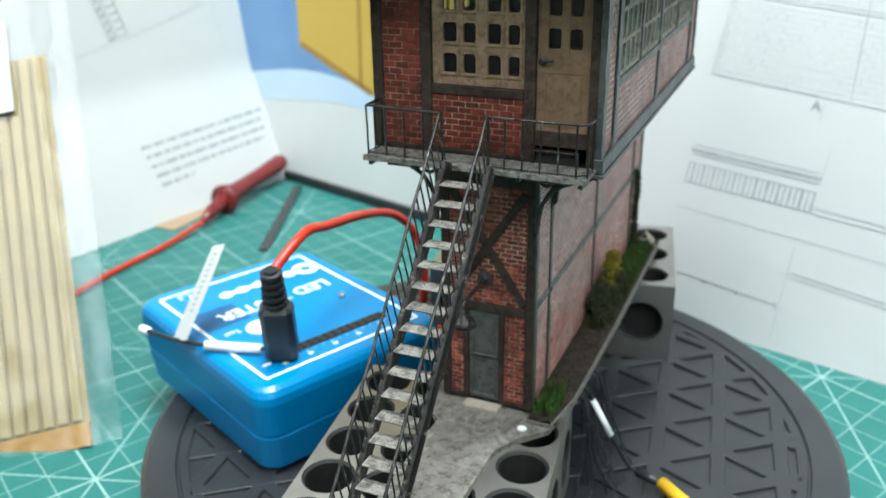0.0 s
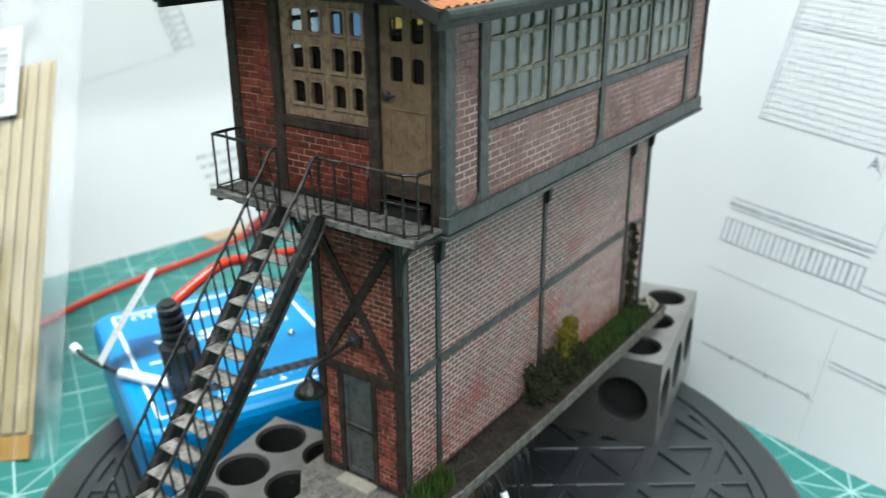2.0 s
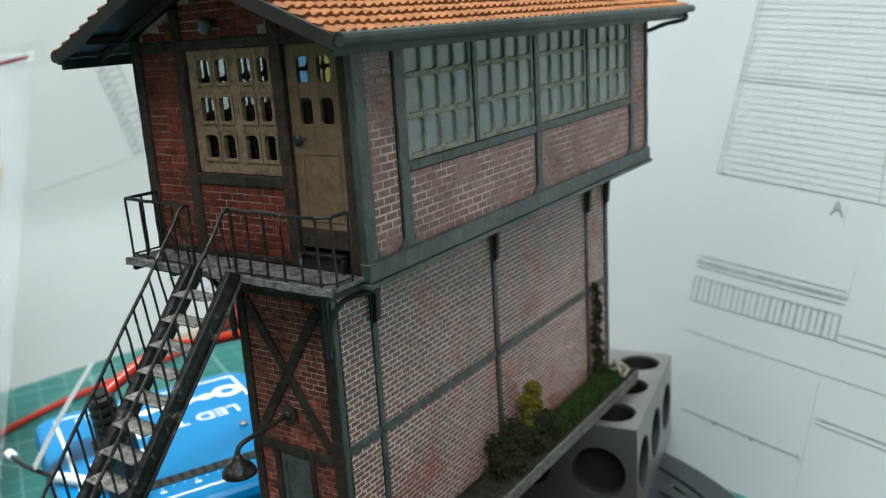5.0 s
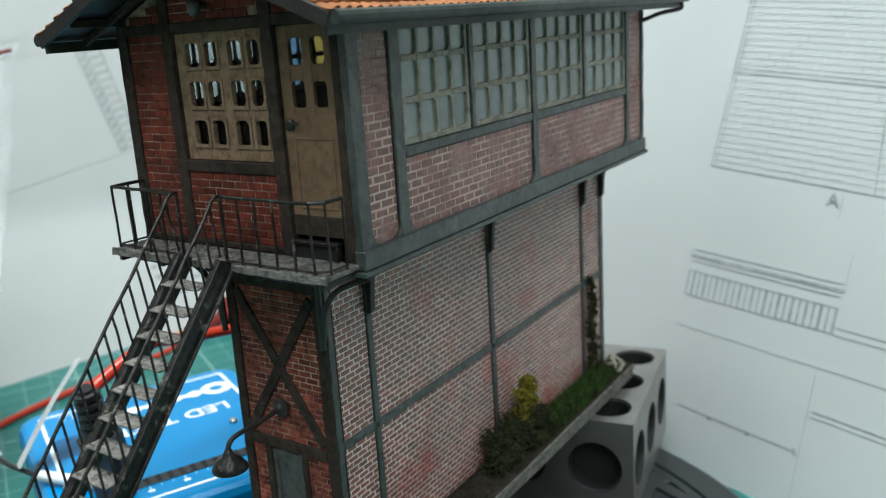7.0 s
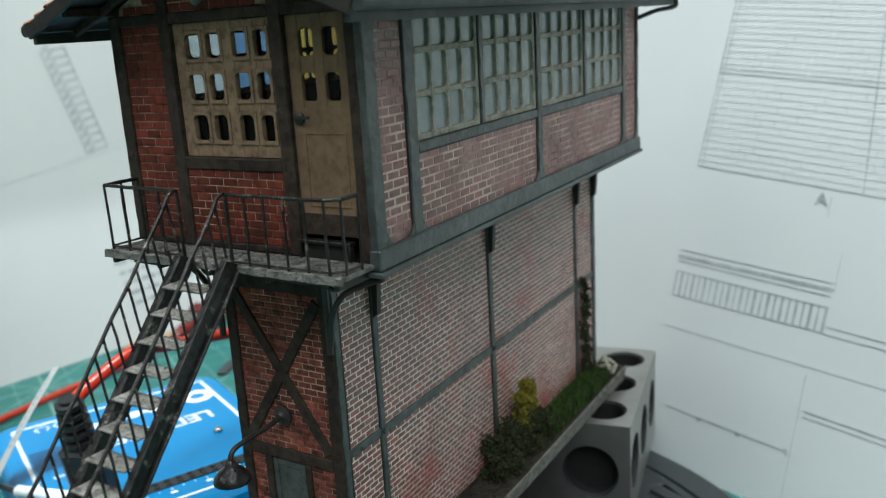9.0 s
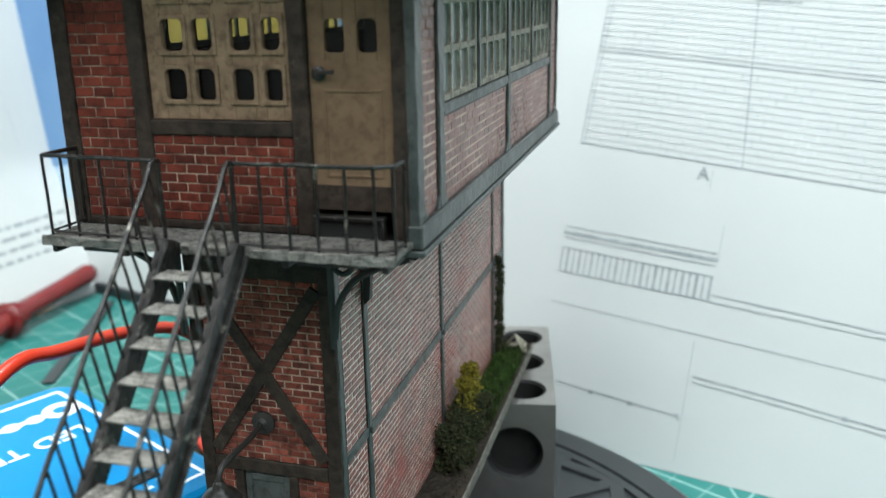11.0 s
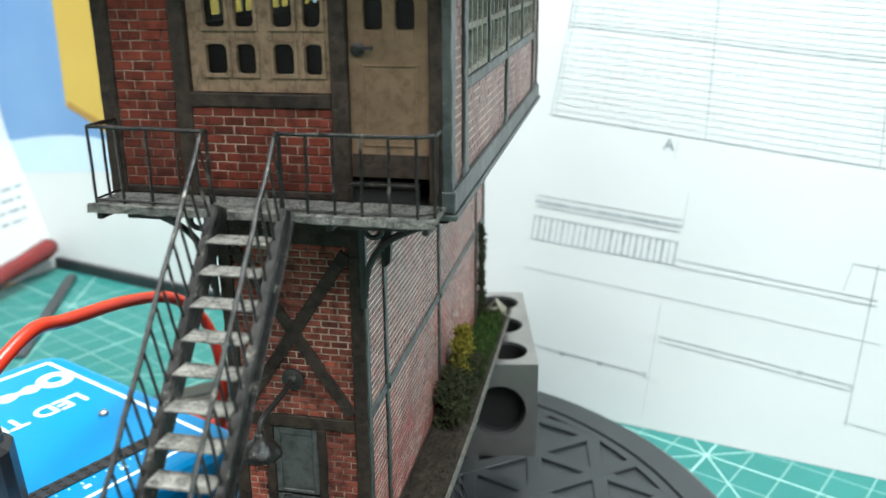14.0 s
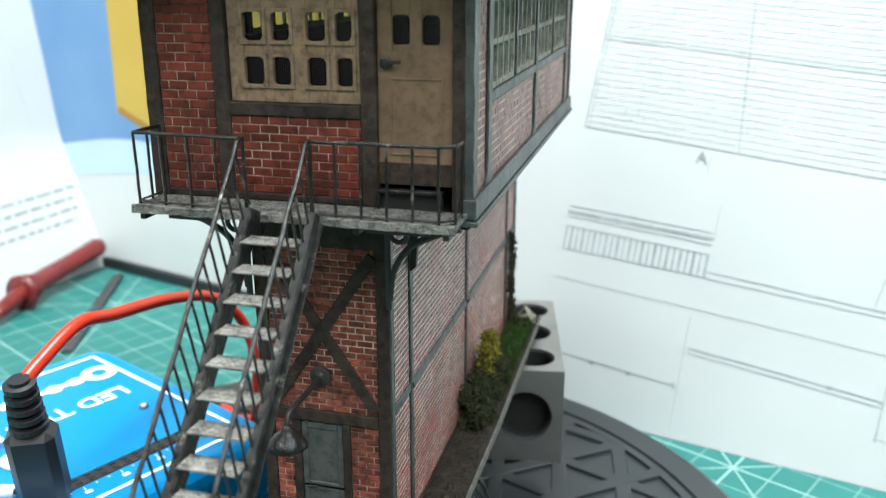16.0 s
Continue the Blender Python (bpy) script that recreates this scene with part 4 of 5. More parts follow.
def lower_storey():
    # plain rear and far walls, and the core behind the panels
    part("wall_core", box(LX0 + 0.31, LX1 - 0.31, 0.31, LY1 - 0.02, -0.05, 5.7), INSIDE_SHADE, MODEL)
    part("far_wall", box(LX0, LX0 + 0.3, 0.31, LY1, 0, 5.72), BRICK_SIDE, MODEL)
    part("rear_wall", box(LX0 + 0.3, LX1 - 0.3, LY1 - 0.02, LY1 + 0.02, 0, 5.72), BRICK_SIDE, MODEL)
    # front timber
    for x0, x1 in ((LX0 - 0.02, -1.94), (-0.18, 0.02)):
        timber("timber_post", x0, x1, -0.045, 0.2, 0, 5.72, TIMBER_DARK)
    for x0, x1 in ((-1.64, -1.5), (-0.79, -0.66)):
        timber("timber_post", x0, x1, -0.04, 0.1, 0, 2.3, TIMBER_DARK)
    timber("timber_rail", -1.94, -0.18, -0.042, 0.1, 2.3, 2.5, TIMBER_DARK)
    timber("timber_rail", -1.94, -0.18, -0.042, 0.1, 5.2, 5.72, TIMBER_DARK)
    for x0, x1 in ((-1.94, -1.64), (-0.66, -0.18)):
        timber("timber_rail", x0, x1, -0.038, 0.1, 0.0, 0.1, TIMBER_DARK)
    part("timber_brace", beam((-1.9, -0.03, 2.6), (-0.22, -0.03, 5.1), 0.18, 0.05, (0, -1, 0)), TIMBER_DARK, MODEL)
    part("timber_brace", beam((-0.22, -0.034, 2.6), (-1.9, -0.034, 5.1), 0.18, 0.05, (0, -1, 0)), TIMBER_DARK, MODEL)
    # side timber
    for y, w in ((1.07, 0.13), (5.0, 0.15), (9.4, 0.13)):
        timber("timber_post", -0.02, 0.04, y - w / 2, y + w / 2, 0, 5.72, TIMBER_GREY)
        part("post_pin", lathe([(0.05, 0), (0.05, 0.02), (0.03, 0.03)], (0.05, y, 2.55), 8, None, Matrix.Rotation(radians(90), 4, "Y")), TIMBER_GREY, MODEL)
    timber("timber_post", -0.02, 0.034, 0.02, 0.15, 0, 5.72, TIMBER_GREY)
    timber("timber_post", -0.02, 0.04, 10.46, LY1 + 0.02, 0, 5.72, TIMBER_GREY)
    for a, b in ((0.15, 1.0), (1.14, 4.92), (5.08, 9.33), (9.47, 10.46)):
        timber("timber_rail", -0.02, 0.036, a, b, 2.47, 2.63, TIMBER_GREY)
        timber("timber_rail", -0.02, 0.034, a, b, 5.5, 5.72, TIMBER_DARK)
        timber("timber_rail", -0.02, 0.034, a, b, 0.0, 0.1, TIMBER_DARK)
    # Thin black strips laid beside the posts for the shadow in the gaps.
    for y in (0.165, 0.985, 4.9, 9.31, 10.44):
        for z0, z1 in ((0.1, 2.46), (2.64, 5.5)):
            part("gap_shadow", box(0.0, 0.024, y, y + 0.022, z0, z1), BLACK_WOOD, MODEL)
    # curved brackets under the overhang
    for y in (1.07, 5.0, 9.4, 10.5):
        arc = [(0.04, 5.76), (0.85, 5.76), (0.85, 5.7)] + [(0.85 - 0.7 * math.sin(a), 5.0 + 0.66 * math.cos(a)) for a in (radians(9 * k) for k in range(1, 10))] + [(0.12, 4.62), (0.04, 4.55)]
        part("bracket", prism(arc, -0.055, 0.055, lambda a, b, d, y=y: Vector((a, y + d, b))), BLACK_WOOD, MODEL)
    # scrolled iron brackets beside the front posts
    for s, x in ((1, 0.02), (-1, LX0 - 0.02)):
        p = lambda a, b: Vector((x + s * a, -0.12, b))
        b = tube([p(0.03, 4.35), p(0.03, 5.7)], 0.05, 6)
        tube([p(0.0, 5.68), p(1.1, 5.68)], 0.05, 6, b)
        tube(spline([p(0.05, 4.5), p(0.12, 4.95), p(0.35, 5.3), p(0.7, 5.5), p(1.1, 5.64)], 5), 0.05, 6, b)
        ring = [p(0.2 + 0.12 * math.cos(a), 5.5 + 0.12 * math.sin(a)) for a in (math.tau * k / 16 for k in range(17))]
        tube(ring, 0.04, 6, b)
        part("scroll_bracket", b, BLACK_WOOD, MODEL)
    # door, its frame and panels
    door = part("door", box(-1.5, -0.79, 0.02, 0.08, 0.04, 2.3), DOOR_GREY, MODEL, "slate grey two-panel door")
    for z0, z1 in ((1.2, 2.16), (0.16, 1.06)):
        b = bmesh.new()
        for x0, x1, c0, c1 in ((-1.5, -1.4, z0 - 0.1, z1 + 0.1), (-0.89, -0.79, z0 - 0.1, z1 + 0.1), (-1.4, -0.89, z1, z1 + 0.1), (-1.4, -0.89, z0 - 0.1, z0)):
            box(x0, x1, -0.005, 0.03, c0, c1, 0.012, b)
        part("door_panel", b, DOOR_GREY, door)
    part("door_handle", beam((-1.42, -0.04, 1.12), (-1.24, -0.04, 1.14), 0.03, 0.03, (0, -1, 0)), BLACK_WOOD, door)
    part("door_step", box(-1.55, -0.7, -0.32, -0.02, -0.1, 0.0, 0.02), STONE_PALE, MODEL, "pale stone door step")
    # gooseneck lamp
    lamp = part("wall_lamp", lathe([(0.17, 0), (0.17, 0.04), (0.09, 0.07), (0.05, 0.12)], (-1.1, -0.05, 3.12), 18, None, Matrix.Rotation(radians(90), 4, "X")), BLACK_WOOD, MODEL, "black gooseneck wall lamp")
    part("lamp_arm", tube(spline([(-1.1, -0.1, 3.12), (-1.11, -0.5, 3.07), (-1.12, -0.95, 3.06), (-1.13, -1.16, 3.02), (-1.13, -1.24, 2.92), (-1.13, -1.25, 2.84)], 6), 0.042, 8), BLACK_WOOD, lamp, "", True)
    part("lamp_shade", lathe([(0.05, 2.9), (0.08, 2.84), (0.1, 2.78), (0.2, 2.72), (0.27, 2.62), (0.29, 2.56), (0.27, 2.56), (0.18, 2.68)], (-1.13, -1.25, 0), 24), STEEL, lamp, "", True)


lower_storey()


def pane_grid(name, frame_at, a0, a1, b0, b1, cols, rows, mat, glazing, bar, edge, thick, parent, glass_deep, shadow=True):
    """A sash with square bars; every pane is a piece of its own. cols and rows: the panes' edges."""
    b = bmesh.new()

    def bar_at(p0, p1, q0, q1, d):
        prism([(p0, q0), (p1, q0), (p1, q1), (p0, q1)], -thick, d, frame_at, b, 0.008)

    xs = [a0, *[c for pair in cols for c in pair], a1]
    zs = [b0, *[c for pair in rows for c in pair], b1]
    for p0, p1 in zip(xs[::2], xs[1::2]):
        bar_at(p0, p1, b0, b1, 0)
    for q0, q1 in zip(zs[::2], zs[1::2]):
        for p0, p1 in cols:
            bar_at(p0, p1, q0, q1, -0.004)
    for p0, p1 in cols:
        for q0, q1 in rows:
            rounded_corners(b, frame_at, p0, p1, q0, q1, -0.006)
    sash = part(name, b, mat, parent)
    for p0, p1 in cols:
        for q0, q1 in rows:
            e = 0.004
            g = part("pane", prism([(p0 - e, q0 - e), (p1 + e, q0 - e), (p1 + e, q1 + e), (p0 - e, q1 + e)], -glass_deep - 0.01, -glass_deep, frame_at), glazing, sash)
            g.visible_shadow = shadow
    return sash


def rounded_corners(b, frame_at, p0, p1, q0, q1, d):
    """Paint-filled corners of a pane's opening."""
    for p, s in ((p0, 1), (p1, -1)):
        for q, t in ((q0, 1), (q1, -1)):
            r = 0.055 + 0.03 * noise.noise(Vector((p * 9, q * 9, 1)))
            poly = [(p, q), (p + s * r, q), (p + s * r * 0.35, q + t * r * 0.35), (p, q + t * r)]
            prism(poly if s * t > 0 else poly[::-1], -0.045, d, frame_at, b)


def cabin():
    floor_z = 5.95
    part("cabin_floor", box(UX0, UX1 - 0.02, UY0, UY1, 5.74, floor_z), INSIDE_SHADE, MODEL)
    part("lever_frame", box(-1.9, -0.4, 4.5, 8.5, floor_z, 7.3, 0.05), INSIDE_SHADE, MODEL)
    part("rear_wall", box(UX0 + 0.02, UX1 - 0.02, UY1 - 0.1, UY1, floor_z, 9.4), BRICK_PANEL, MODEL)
    part("cabin_ceiling", box(UX0 + 0.02, UX1 - 0.02, UY0 + 0.1, UY1 - 0.1, 9.38, 9.44), INSIDE_SHADE, MODEL)
    # front timber posts and rails
    y0, y1 = UY0 - 0.045, UY0 + 0.15
    for x0, x1, top in ((UX0, -3.12, 9.42), (-2.28, -2.06, 9.9), (-0.15, 0.07, 9.95), (1.1, 1.31, 9.42)):
        timber("timber_post", x0, x1, y0, y1, 5.98, top, TIMBER_DARK)
    timber("timber_rail", -2.06, -0.15, y0 + 0.005, y1, 7.16, 7.34, TIMBER_DARK)
    for x0, x1 in ((-3.12, -2.28), (-2.06, -0.15), (0.07, 1.1)):
        timber("timber_rail", x0, x1, y0 + 0.008, y1, 9.26, 9.42, TIMBER_DARK)
        if x0 < 0:
            timber("timber_rail", x0, x1, y0 + 0.008, y1, 5.98, 6.08, TIMBER_DARK)
    # four-light casement
    cols = [(-1.82, -1.53), (-1.4, -1.14), (-0.9, -0.63), (-0.49, -0.26)]
    rows = [(7.58, 7.95), (8.16, 8.53), (8.75, 9.1)]
    pane_grid("front_window", on_front(UY0 + 0.03), -2.05, -0.16, 7.345, 9.255, cols, rows, SASH_TAN, PANE_CLEAR, 0.05, 0.1, 0.08, MODEL, 0.05, False)
    b = bmesh.new()
    for p0, p1 in cols:
        for q0, q1 in rows:
            for s0, s1, t0, t1 in ((p0 - 0.05, p0, q0 - 0.05, q1 + 0.05), (p1, p1 + 0.05, q0 - 0.05, q1 + 0.05), (p0, p1, q1, q1 + 0.05), (p0, p1, q0 - 0.05, q0)):
                prism([(s0, t0), (s1, t0), (s1, t1), (s0, t1)], 0, 0.022, on_front(UY0 + 0.03), b, 0.006)
            rounded_corners(b, on_front(UY0 + 0.03), p0, p1, q0, q1, 0.02)
    part("glazing_bead", b, SASH_TAN, MODEL)
    # cabin door
    dcols, drows = [(0.28, 0.52), (0.68, 0.92)], [(8.13, 8.5), (8.72, 9.08)]
    door = pane_grid("cabin_door", on_front(UY0 + 0.04), 0.075, 1.095, 6.3, 9.255, dcols, drows, DOOR_TAN, PANE_CLEAR, 0.05, 0.1, 0.08, MODEL, 0.05, False)
    tagged(door, "brown painted door with four small panes")
    part("door_leaf", prism([(0.078, 6.3), (1.092, 6.3), (1.092, 8.04), (0.078, 8.04)], -0.06, 0.003, on_front(UY0 + 0.04)), DOOR_TAN, door)
    b = bmesh.new()
    for x0, x1, z0, z1 in ((0.24, 0.27, 6.7, 7.72), (0.93, 0.96, 6.7, 7.72), (0.27, 0.93, 7.69, 7.72), (0.27, 0.93, 6.7, 6.73)):
        prism([(x0, z0), (x1, z0), (x1, z1), (x0, z1)], 0.003, 0.016, on_front(UY0 + 0.04), b, 0.004)
    part("door_panel", b, DOOR_TAN, door)
    b = lathe([(0.085, 0), (0.085, 0.03), (0.05, 0.05)], (0.2, UY0 + 0.03, 7.9), 14, None, Matrix.Rotation(radians(90), 4, "X"))
    beam((0.2, UY0 - 0.04, 7.91), (0.42, UY0 - 0.05, 7.92), 0.045, 0.03, (0, -1, 0), 0.008, b)
    part("door_handle", b, BLACK_WOOD, door, "dark lever handle")
    part("kick_board", prism([(0.09, 6.3), (1.08, 6.3), (1.08, 6.6), (0.09, 6.6)], 0.002, 0.014, on_front(UY0 + 0.04), None, 0.004), TIMBER_DARK, door, "dark stained kick board")
    part("door_threshold", box(0.08, 0.98, UY0 - 0.12, UY0 + 0.02, 6.2, 6.25, 0.01), STEEL, MODEL)
    # Solid black block; the darkness of the opening is put into its colour.
    part("threshold_shade", box(0.12, 0.94, UY0 - 0.06, UY0 + 0.02, 5.99, 6.2), HOLE_SHADE, MODEL, "black block standing for the shaded gap under the door")
    for x in (0.08, 0.94):
        part("threshold_post", box(x, x + 0.04, UY0 - 0.12, UY0 - 0.02, 5.98, 6.2, 0.008), STEEL, MODEL)
    # right side: posts, rails and sashes
    x0, x1 = UX1 - 0.08, UX1 + 0.045
    for a, c, z0 in ((UY0 - 0.06, -0.3, 6.15), (0.36, 0.6, 6.15), (2.46, 2.58, 7.46), (4.53, 4.71, 6.15), (6.74, 6.86, 7.46), (8.95, 9.13, 6.15), (9.88, UY1 + 0.02, 6.15)):
        timber("timber_post", x0, x1, a, c, z0, 9.44, TIMBER_GREY)
    for a, c in ((0.6, 4.53), (4.71, 8.95)):
        timber("timber_rail", x0, x1 - 0.004, a, c, 7.3, 7.45, TIMBER_GREY)
    for a, c in ((-0.3, 0.36), (0.6, 2.46), (2.58, 4.53), (4.71, 6.74), (6.86, 8.95), (9.13, 9.88)):
        timber("timber_rail", x0, x1 - 0.006, a, c, 9.24, 9.44, TIMBER_GREY)
    for a, s in ((-0.3, 1), (0.36, -1), (9.13, 1), (9.88, -1), (0.6, 1), (4.53, -1), (4.71, 1), (8.95, -1)):
        part("corner_gusset", prism([(a, 6.17), (a + 0.2 * s, 6.17), (a + 0.08 * s, 6.22), (a, 6.36)][::s], -0.05, 0.04, on_side(UX1)), TIMBER_GREY, MODEL)
    # Shadow lines along cabin posts and under the sill, built as black strips.
    for y, z1 in ((-0.295, 9.24), (0.335, 9.24), (4.505, 7.3), (8.925, 7.3), (9.135, 9.24), (9.86, 9.24)):
        part("gap_shadow", box(UX1, UX1 + 0.014, y, y + 0.022, 6.18, z1), BLACK_WOOD, MODEL)
    for a, c in ((0.62, 4.5), (4.73, 8.92)):
        part("gap_shadow", box(UX1, UX1 + 0.014, a, c, 7.275, 7.298), BLACK_WOOD, MODEL)
    part("sole_beam", box(UX1 - 0.1, UX1 + 0.085, UY0 - 0.07, UY1 + 0.06, 5.88, 6.17, 0.02), TIMBER_GREY, MODEL)
    part("sole_flange", box(UX1 - 0.15, UX1 + 0.12, UY0 - 0.11, UY1 + 0.1, 5.8, 5.876, 0.015), TIMBER_GREY, MODEL)
    part("overhang_soffit", box(0.03, UX1 - 0.16, 0.1, UY1, 5.725, 5.738), BLACK_WOOD, MODEL)
    for a, c in ((0.605, 2.455), (2.585, 4.525), (4.715, 6.735), (6.865, 8.945)):
        w = (c - a - 0.1) / 4
        cs = [(a + 0.075 + k * w, a + 0.075 + (k + 1) * w - 0.055) for k in range(4)]
        pane_grid("side_window", on_side(UX1 + 0.01), a, c, 7.455, 9.235, cs, [(7.54, 8.05), (8.14, 8.65), (8.74, 9.17)], SASH_OLIVE, PANE_MILKY, 0.05, 0.1, 0.08, MODEL, 0.045)
    # far side: posts, wall below and open lights with clear panes
    part("far_wall", box(UX0, UX0 + 0.12, UY0 + 0.16, UY1, floor_z, 8.05), BRICK_PANEL, MODEL)
    for a, c in ((UY0 + 0.16, 0.4), (2.4, 2.6), (4.5, 4.7), (6.7, 6.9), (8.9, UY1)):
        timber("timber_post", UX0, UX0 + 0.12, a, c, 8.05, 9.42, TIMBER_GREY)
    for a, c in ((0.4, 2.4), (2.6, 4.5), (4.7, 6.7), (6.9, 8.9)):
        w = (c - a - 0.1) / 4
        cs = [(a + 0.075 + k * w, a + 0.075 + (k + 1) * w - 0.055) for k in range(4)]
        pane_grid("far_window", on_side(UX0 + 0.08), a, c, 8.05, 9.4, cs, [(8.14, 8.65), (8.74, 9.25)], SASH_OLIVE, PANE_CLEAR, 0.05, 0.1, 0.06, MODEL, 0.03, False)
    # Sheets added inside the walls so the panes look into painted darkness.
    part("shade_lining", box(UX0 + 0.125, UX0 + 0.145, UY0 + 0.16, UY1 - 0.1, floor_z, 8.04), INSIDE_SHADE, MODEL)
    part("shade_lining", box(UX0 + 0.15, UX1 - 0.1, UY1 - 0.13, UY1 - 0.11, floor_z, 9.36), INSIDE_SHADE, MODEL)
    # gable lamp
    lamp = part("gable_lamp", tube([(-1.24, UY0 - 0.02, 9.62), (-1.24, UY0 - 0.12, 9.64)], 0.06, 10), BLACK_WOOD, MODEL)
    part("globe", lathe([(0.02, -0.15), (0.075, -0.1), (0.105, -0.035), (0.105, 0.035), (0.075, 0.09), (0.03, 0.12)], (-1.24, UY0 - 0.22, 9.6), 18), GLOBE, lamp, "frosted glass globe", True)


cabin()


# ---- platform, railing and stair ----
def platform():
    y0, y1, top = -1.27, UY0 - 0.05, 5.98
    deck = part("platform", box(-3.22, 1.32, y0, y1, top - 0.07, top, 0.01), TREAD, MODEL, "dusty chequer plate platform")
    part("edge_channel", roughen(box(-3.24, 1.34, y0 - 0.03, y0 + 0.03, top - 0.1, top + 0.012, 0.01), 0.012, 0.12), TREAD, deck)
    for x in (-3.12, LX0, -1.0, 0.0, 1.2):
        part("joist", box(x - 0.04, x + 0.04, y0 + 0.03, y1, top - 0.2, top - 0.08, 0.01), BLACK_WOOD, deck)
    for x0, x1, z0 in ((-2.78, LX0 - 0.05, top - 0.19), (0.1, 0.95, top - 0.19)):
        part("under_board", roughen(box(x0, x1, y0 + 0.12, y1 - 0.05, z0, top - 0.075, 0.012), 0.006, 0.3), BLACK_WOOD, deck)
    b = bmesh.new()
    rng = random.Random(2)
    x = -3.18
    while x < 1.28:
        y = y0 + 0.06
        while y < y1 - 0.04:
            s = rng.choice((-1, 1))
            v = [b.verts.new((x + p * 0.03, y + (q * 0.012 + p * 0.02) * s, top + 0.003 + 0.012 * (q == 0))) for p, q in ((-1, -1), (1, -1), (1, 0), (-1, 0), (1, 1), (-1, 1))]
            b.faces.new((v[0], v[1], v[2], v[3]))
            b.faces.new((v[3], v[2], v[4], v[5]))
            y += 0.075
        x += 0.075
    tagged(part("chequer_relief", b, TREAD, deck), "", "", "", "stuff")
    rail = 6.97
    ye = y0 + 0.02
    for run in (((-3.18, UY0 - 0.06), (-3.18, ye + 0.08), (-1.52, ye)), ((-0.6, ye), (1.12, ye), (1.3, ye + 0.12), (1.3, UY0 - 0.3))):
        pts = [Vector((x, y, rail)) for x, y in run]
        railing = part("railing", tube(bent(pts), 0.028, 6), STEEL, MODEL)
        part("bottom_bar", tube([p - Vector((0, 0, rail - top - 0.05)) for p in pts], 0.018, 5), STEEL, railing)
        for p, q in zip(pts, pts[1:]):
            n = max(1, round((q - p).length / 0.37))
            for k in range(n + (q is pts[-1])):
                c = p.lerp(q, k / n)
                part("baluster", tube(bent([(c.x, c.y, top), (c.x + WOBBLE.uniform(-0.012, 0.012), c.y, rail)], 0.006, 0.25), 0.021, 5), STEEL, railing)


platform()


def staircase():
    tan, run, rise = 0.305 / 0.26, 0.26, 0.305
    top_y, top_z, n = -1.74, 5.78, 19
    line = lambda y: top_z + (y - top_y) * tan
    y_end = top_y - (top_z + 0.1) / tan
    stringers = None
    for x in (-1.34, -0.5):
        poly = [(-1.25, line(-1.25) - 0.4), (-1.25, 6.0), (-1.5, line(-1.5) + 0.06), (y_end, -0.1), (y_end + 0.28, -0.1)]
        b = prism(poly, -0.035, 0.035, on_side(x), None, 0.008)
        out = x + (0.03 if x > -1 else -0.03)  # flanges of the channel
        beam((out, -1.3, line(-1.3) - 0.38), (out, y_end + 0.3, -0.06), 0.11, 0.05, (0, -1, 0.85), 0.008, b)
        beam((out, -1.5, line(-1.5) + 0.05), (out, y_end + 0.02, -0.06), 0.11, 0.045, (0, -1, 0.85), 0.008, b)
        if stringers is None:
            stringers = part("staircase", b, STEEL, MODEL, "dark steel stair with dusty plate treads")
        else:
            part("stringer", b, STEEL, stringers)
    rng = random.Random(4)
    for k in range(n):
        y, z = top_y - k * run, top_z - k * rise
        b = box(-1.3, -0.54, y - 0.17, y + 0.15, z - 0.03, z, 0.008)
        for q in range(9):
            for r in range(3):
                x, yy, s = -1.25 + q * 0.083, y - 0.11 + r * 0.1, rng.choice((-1, 1))
                v = [b.verts.new((x + p * 0.032, yy + (w * 0.014 + p * 0.02) * s, z + 0.002 + 0.014 * (w == 0))) for p, w in ((-1, -1), (1, -1), (1, 0), (-1, 0), (1, 1), (-1, 1))]
                b.faces.new((v[0], v[1], v[2], v[3]))
                b.faces.new((v[3], v[2], v[4], v[5]))
        part("tread", b, TREAD, stringers)
    for x, foot in ((-1.52, -1.37), (-0.58, -0.48)):  # the rails lean out to one side
        hand = lambda y: line(y) + 0.72
        pts = [Vector((x, -1.25, 6.97)), Vector((x, -1.3, 6.985)), Vector((x, -1.4, hand(-1.4) + 0.04))] + [Vector((x, y, hand(y))) for y in (-1.55, -3, -4.5, y_end + 0.55)]
        part("handrail", tube(bent(pts), 0.03, 6), STEEL, stringers)
        part("newel", tube([(x, -1.25, 5.9), (x, -1.25, 6.97)], 0.026, 6), STEEL, stringers)
        y = -1.45
        while y > y_end + 0.5:
            part("baluster", tube(bent([(foot, y, line(y) + 0.02), (x + WOBBLE.uniform(-0.012, 0.012), y, hand(y))], 0.006, 0.25), 0.019, 5), STEEL, stringers)
            y -= 0.165


staircase()


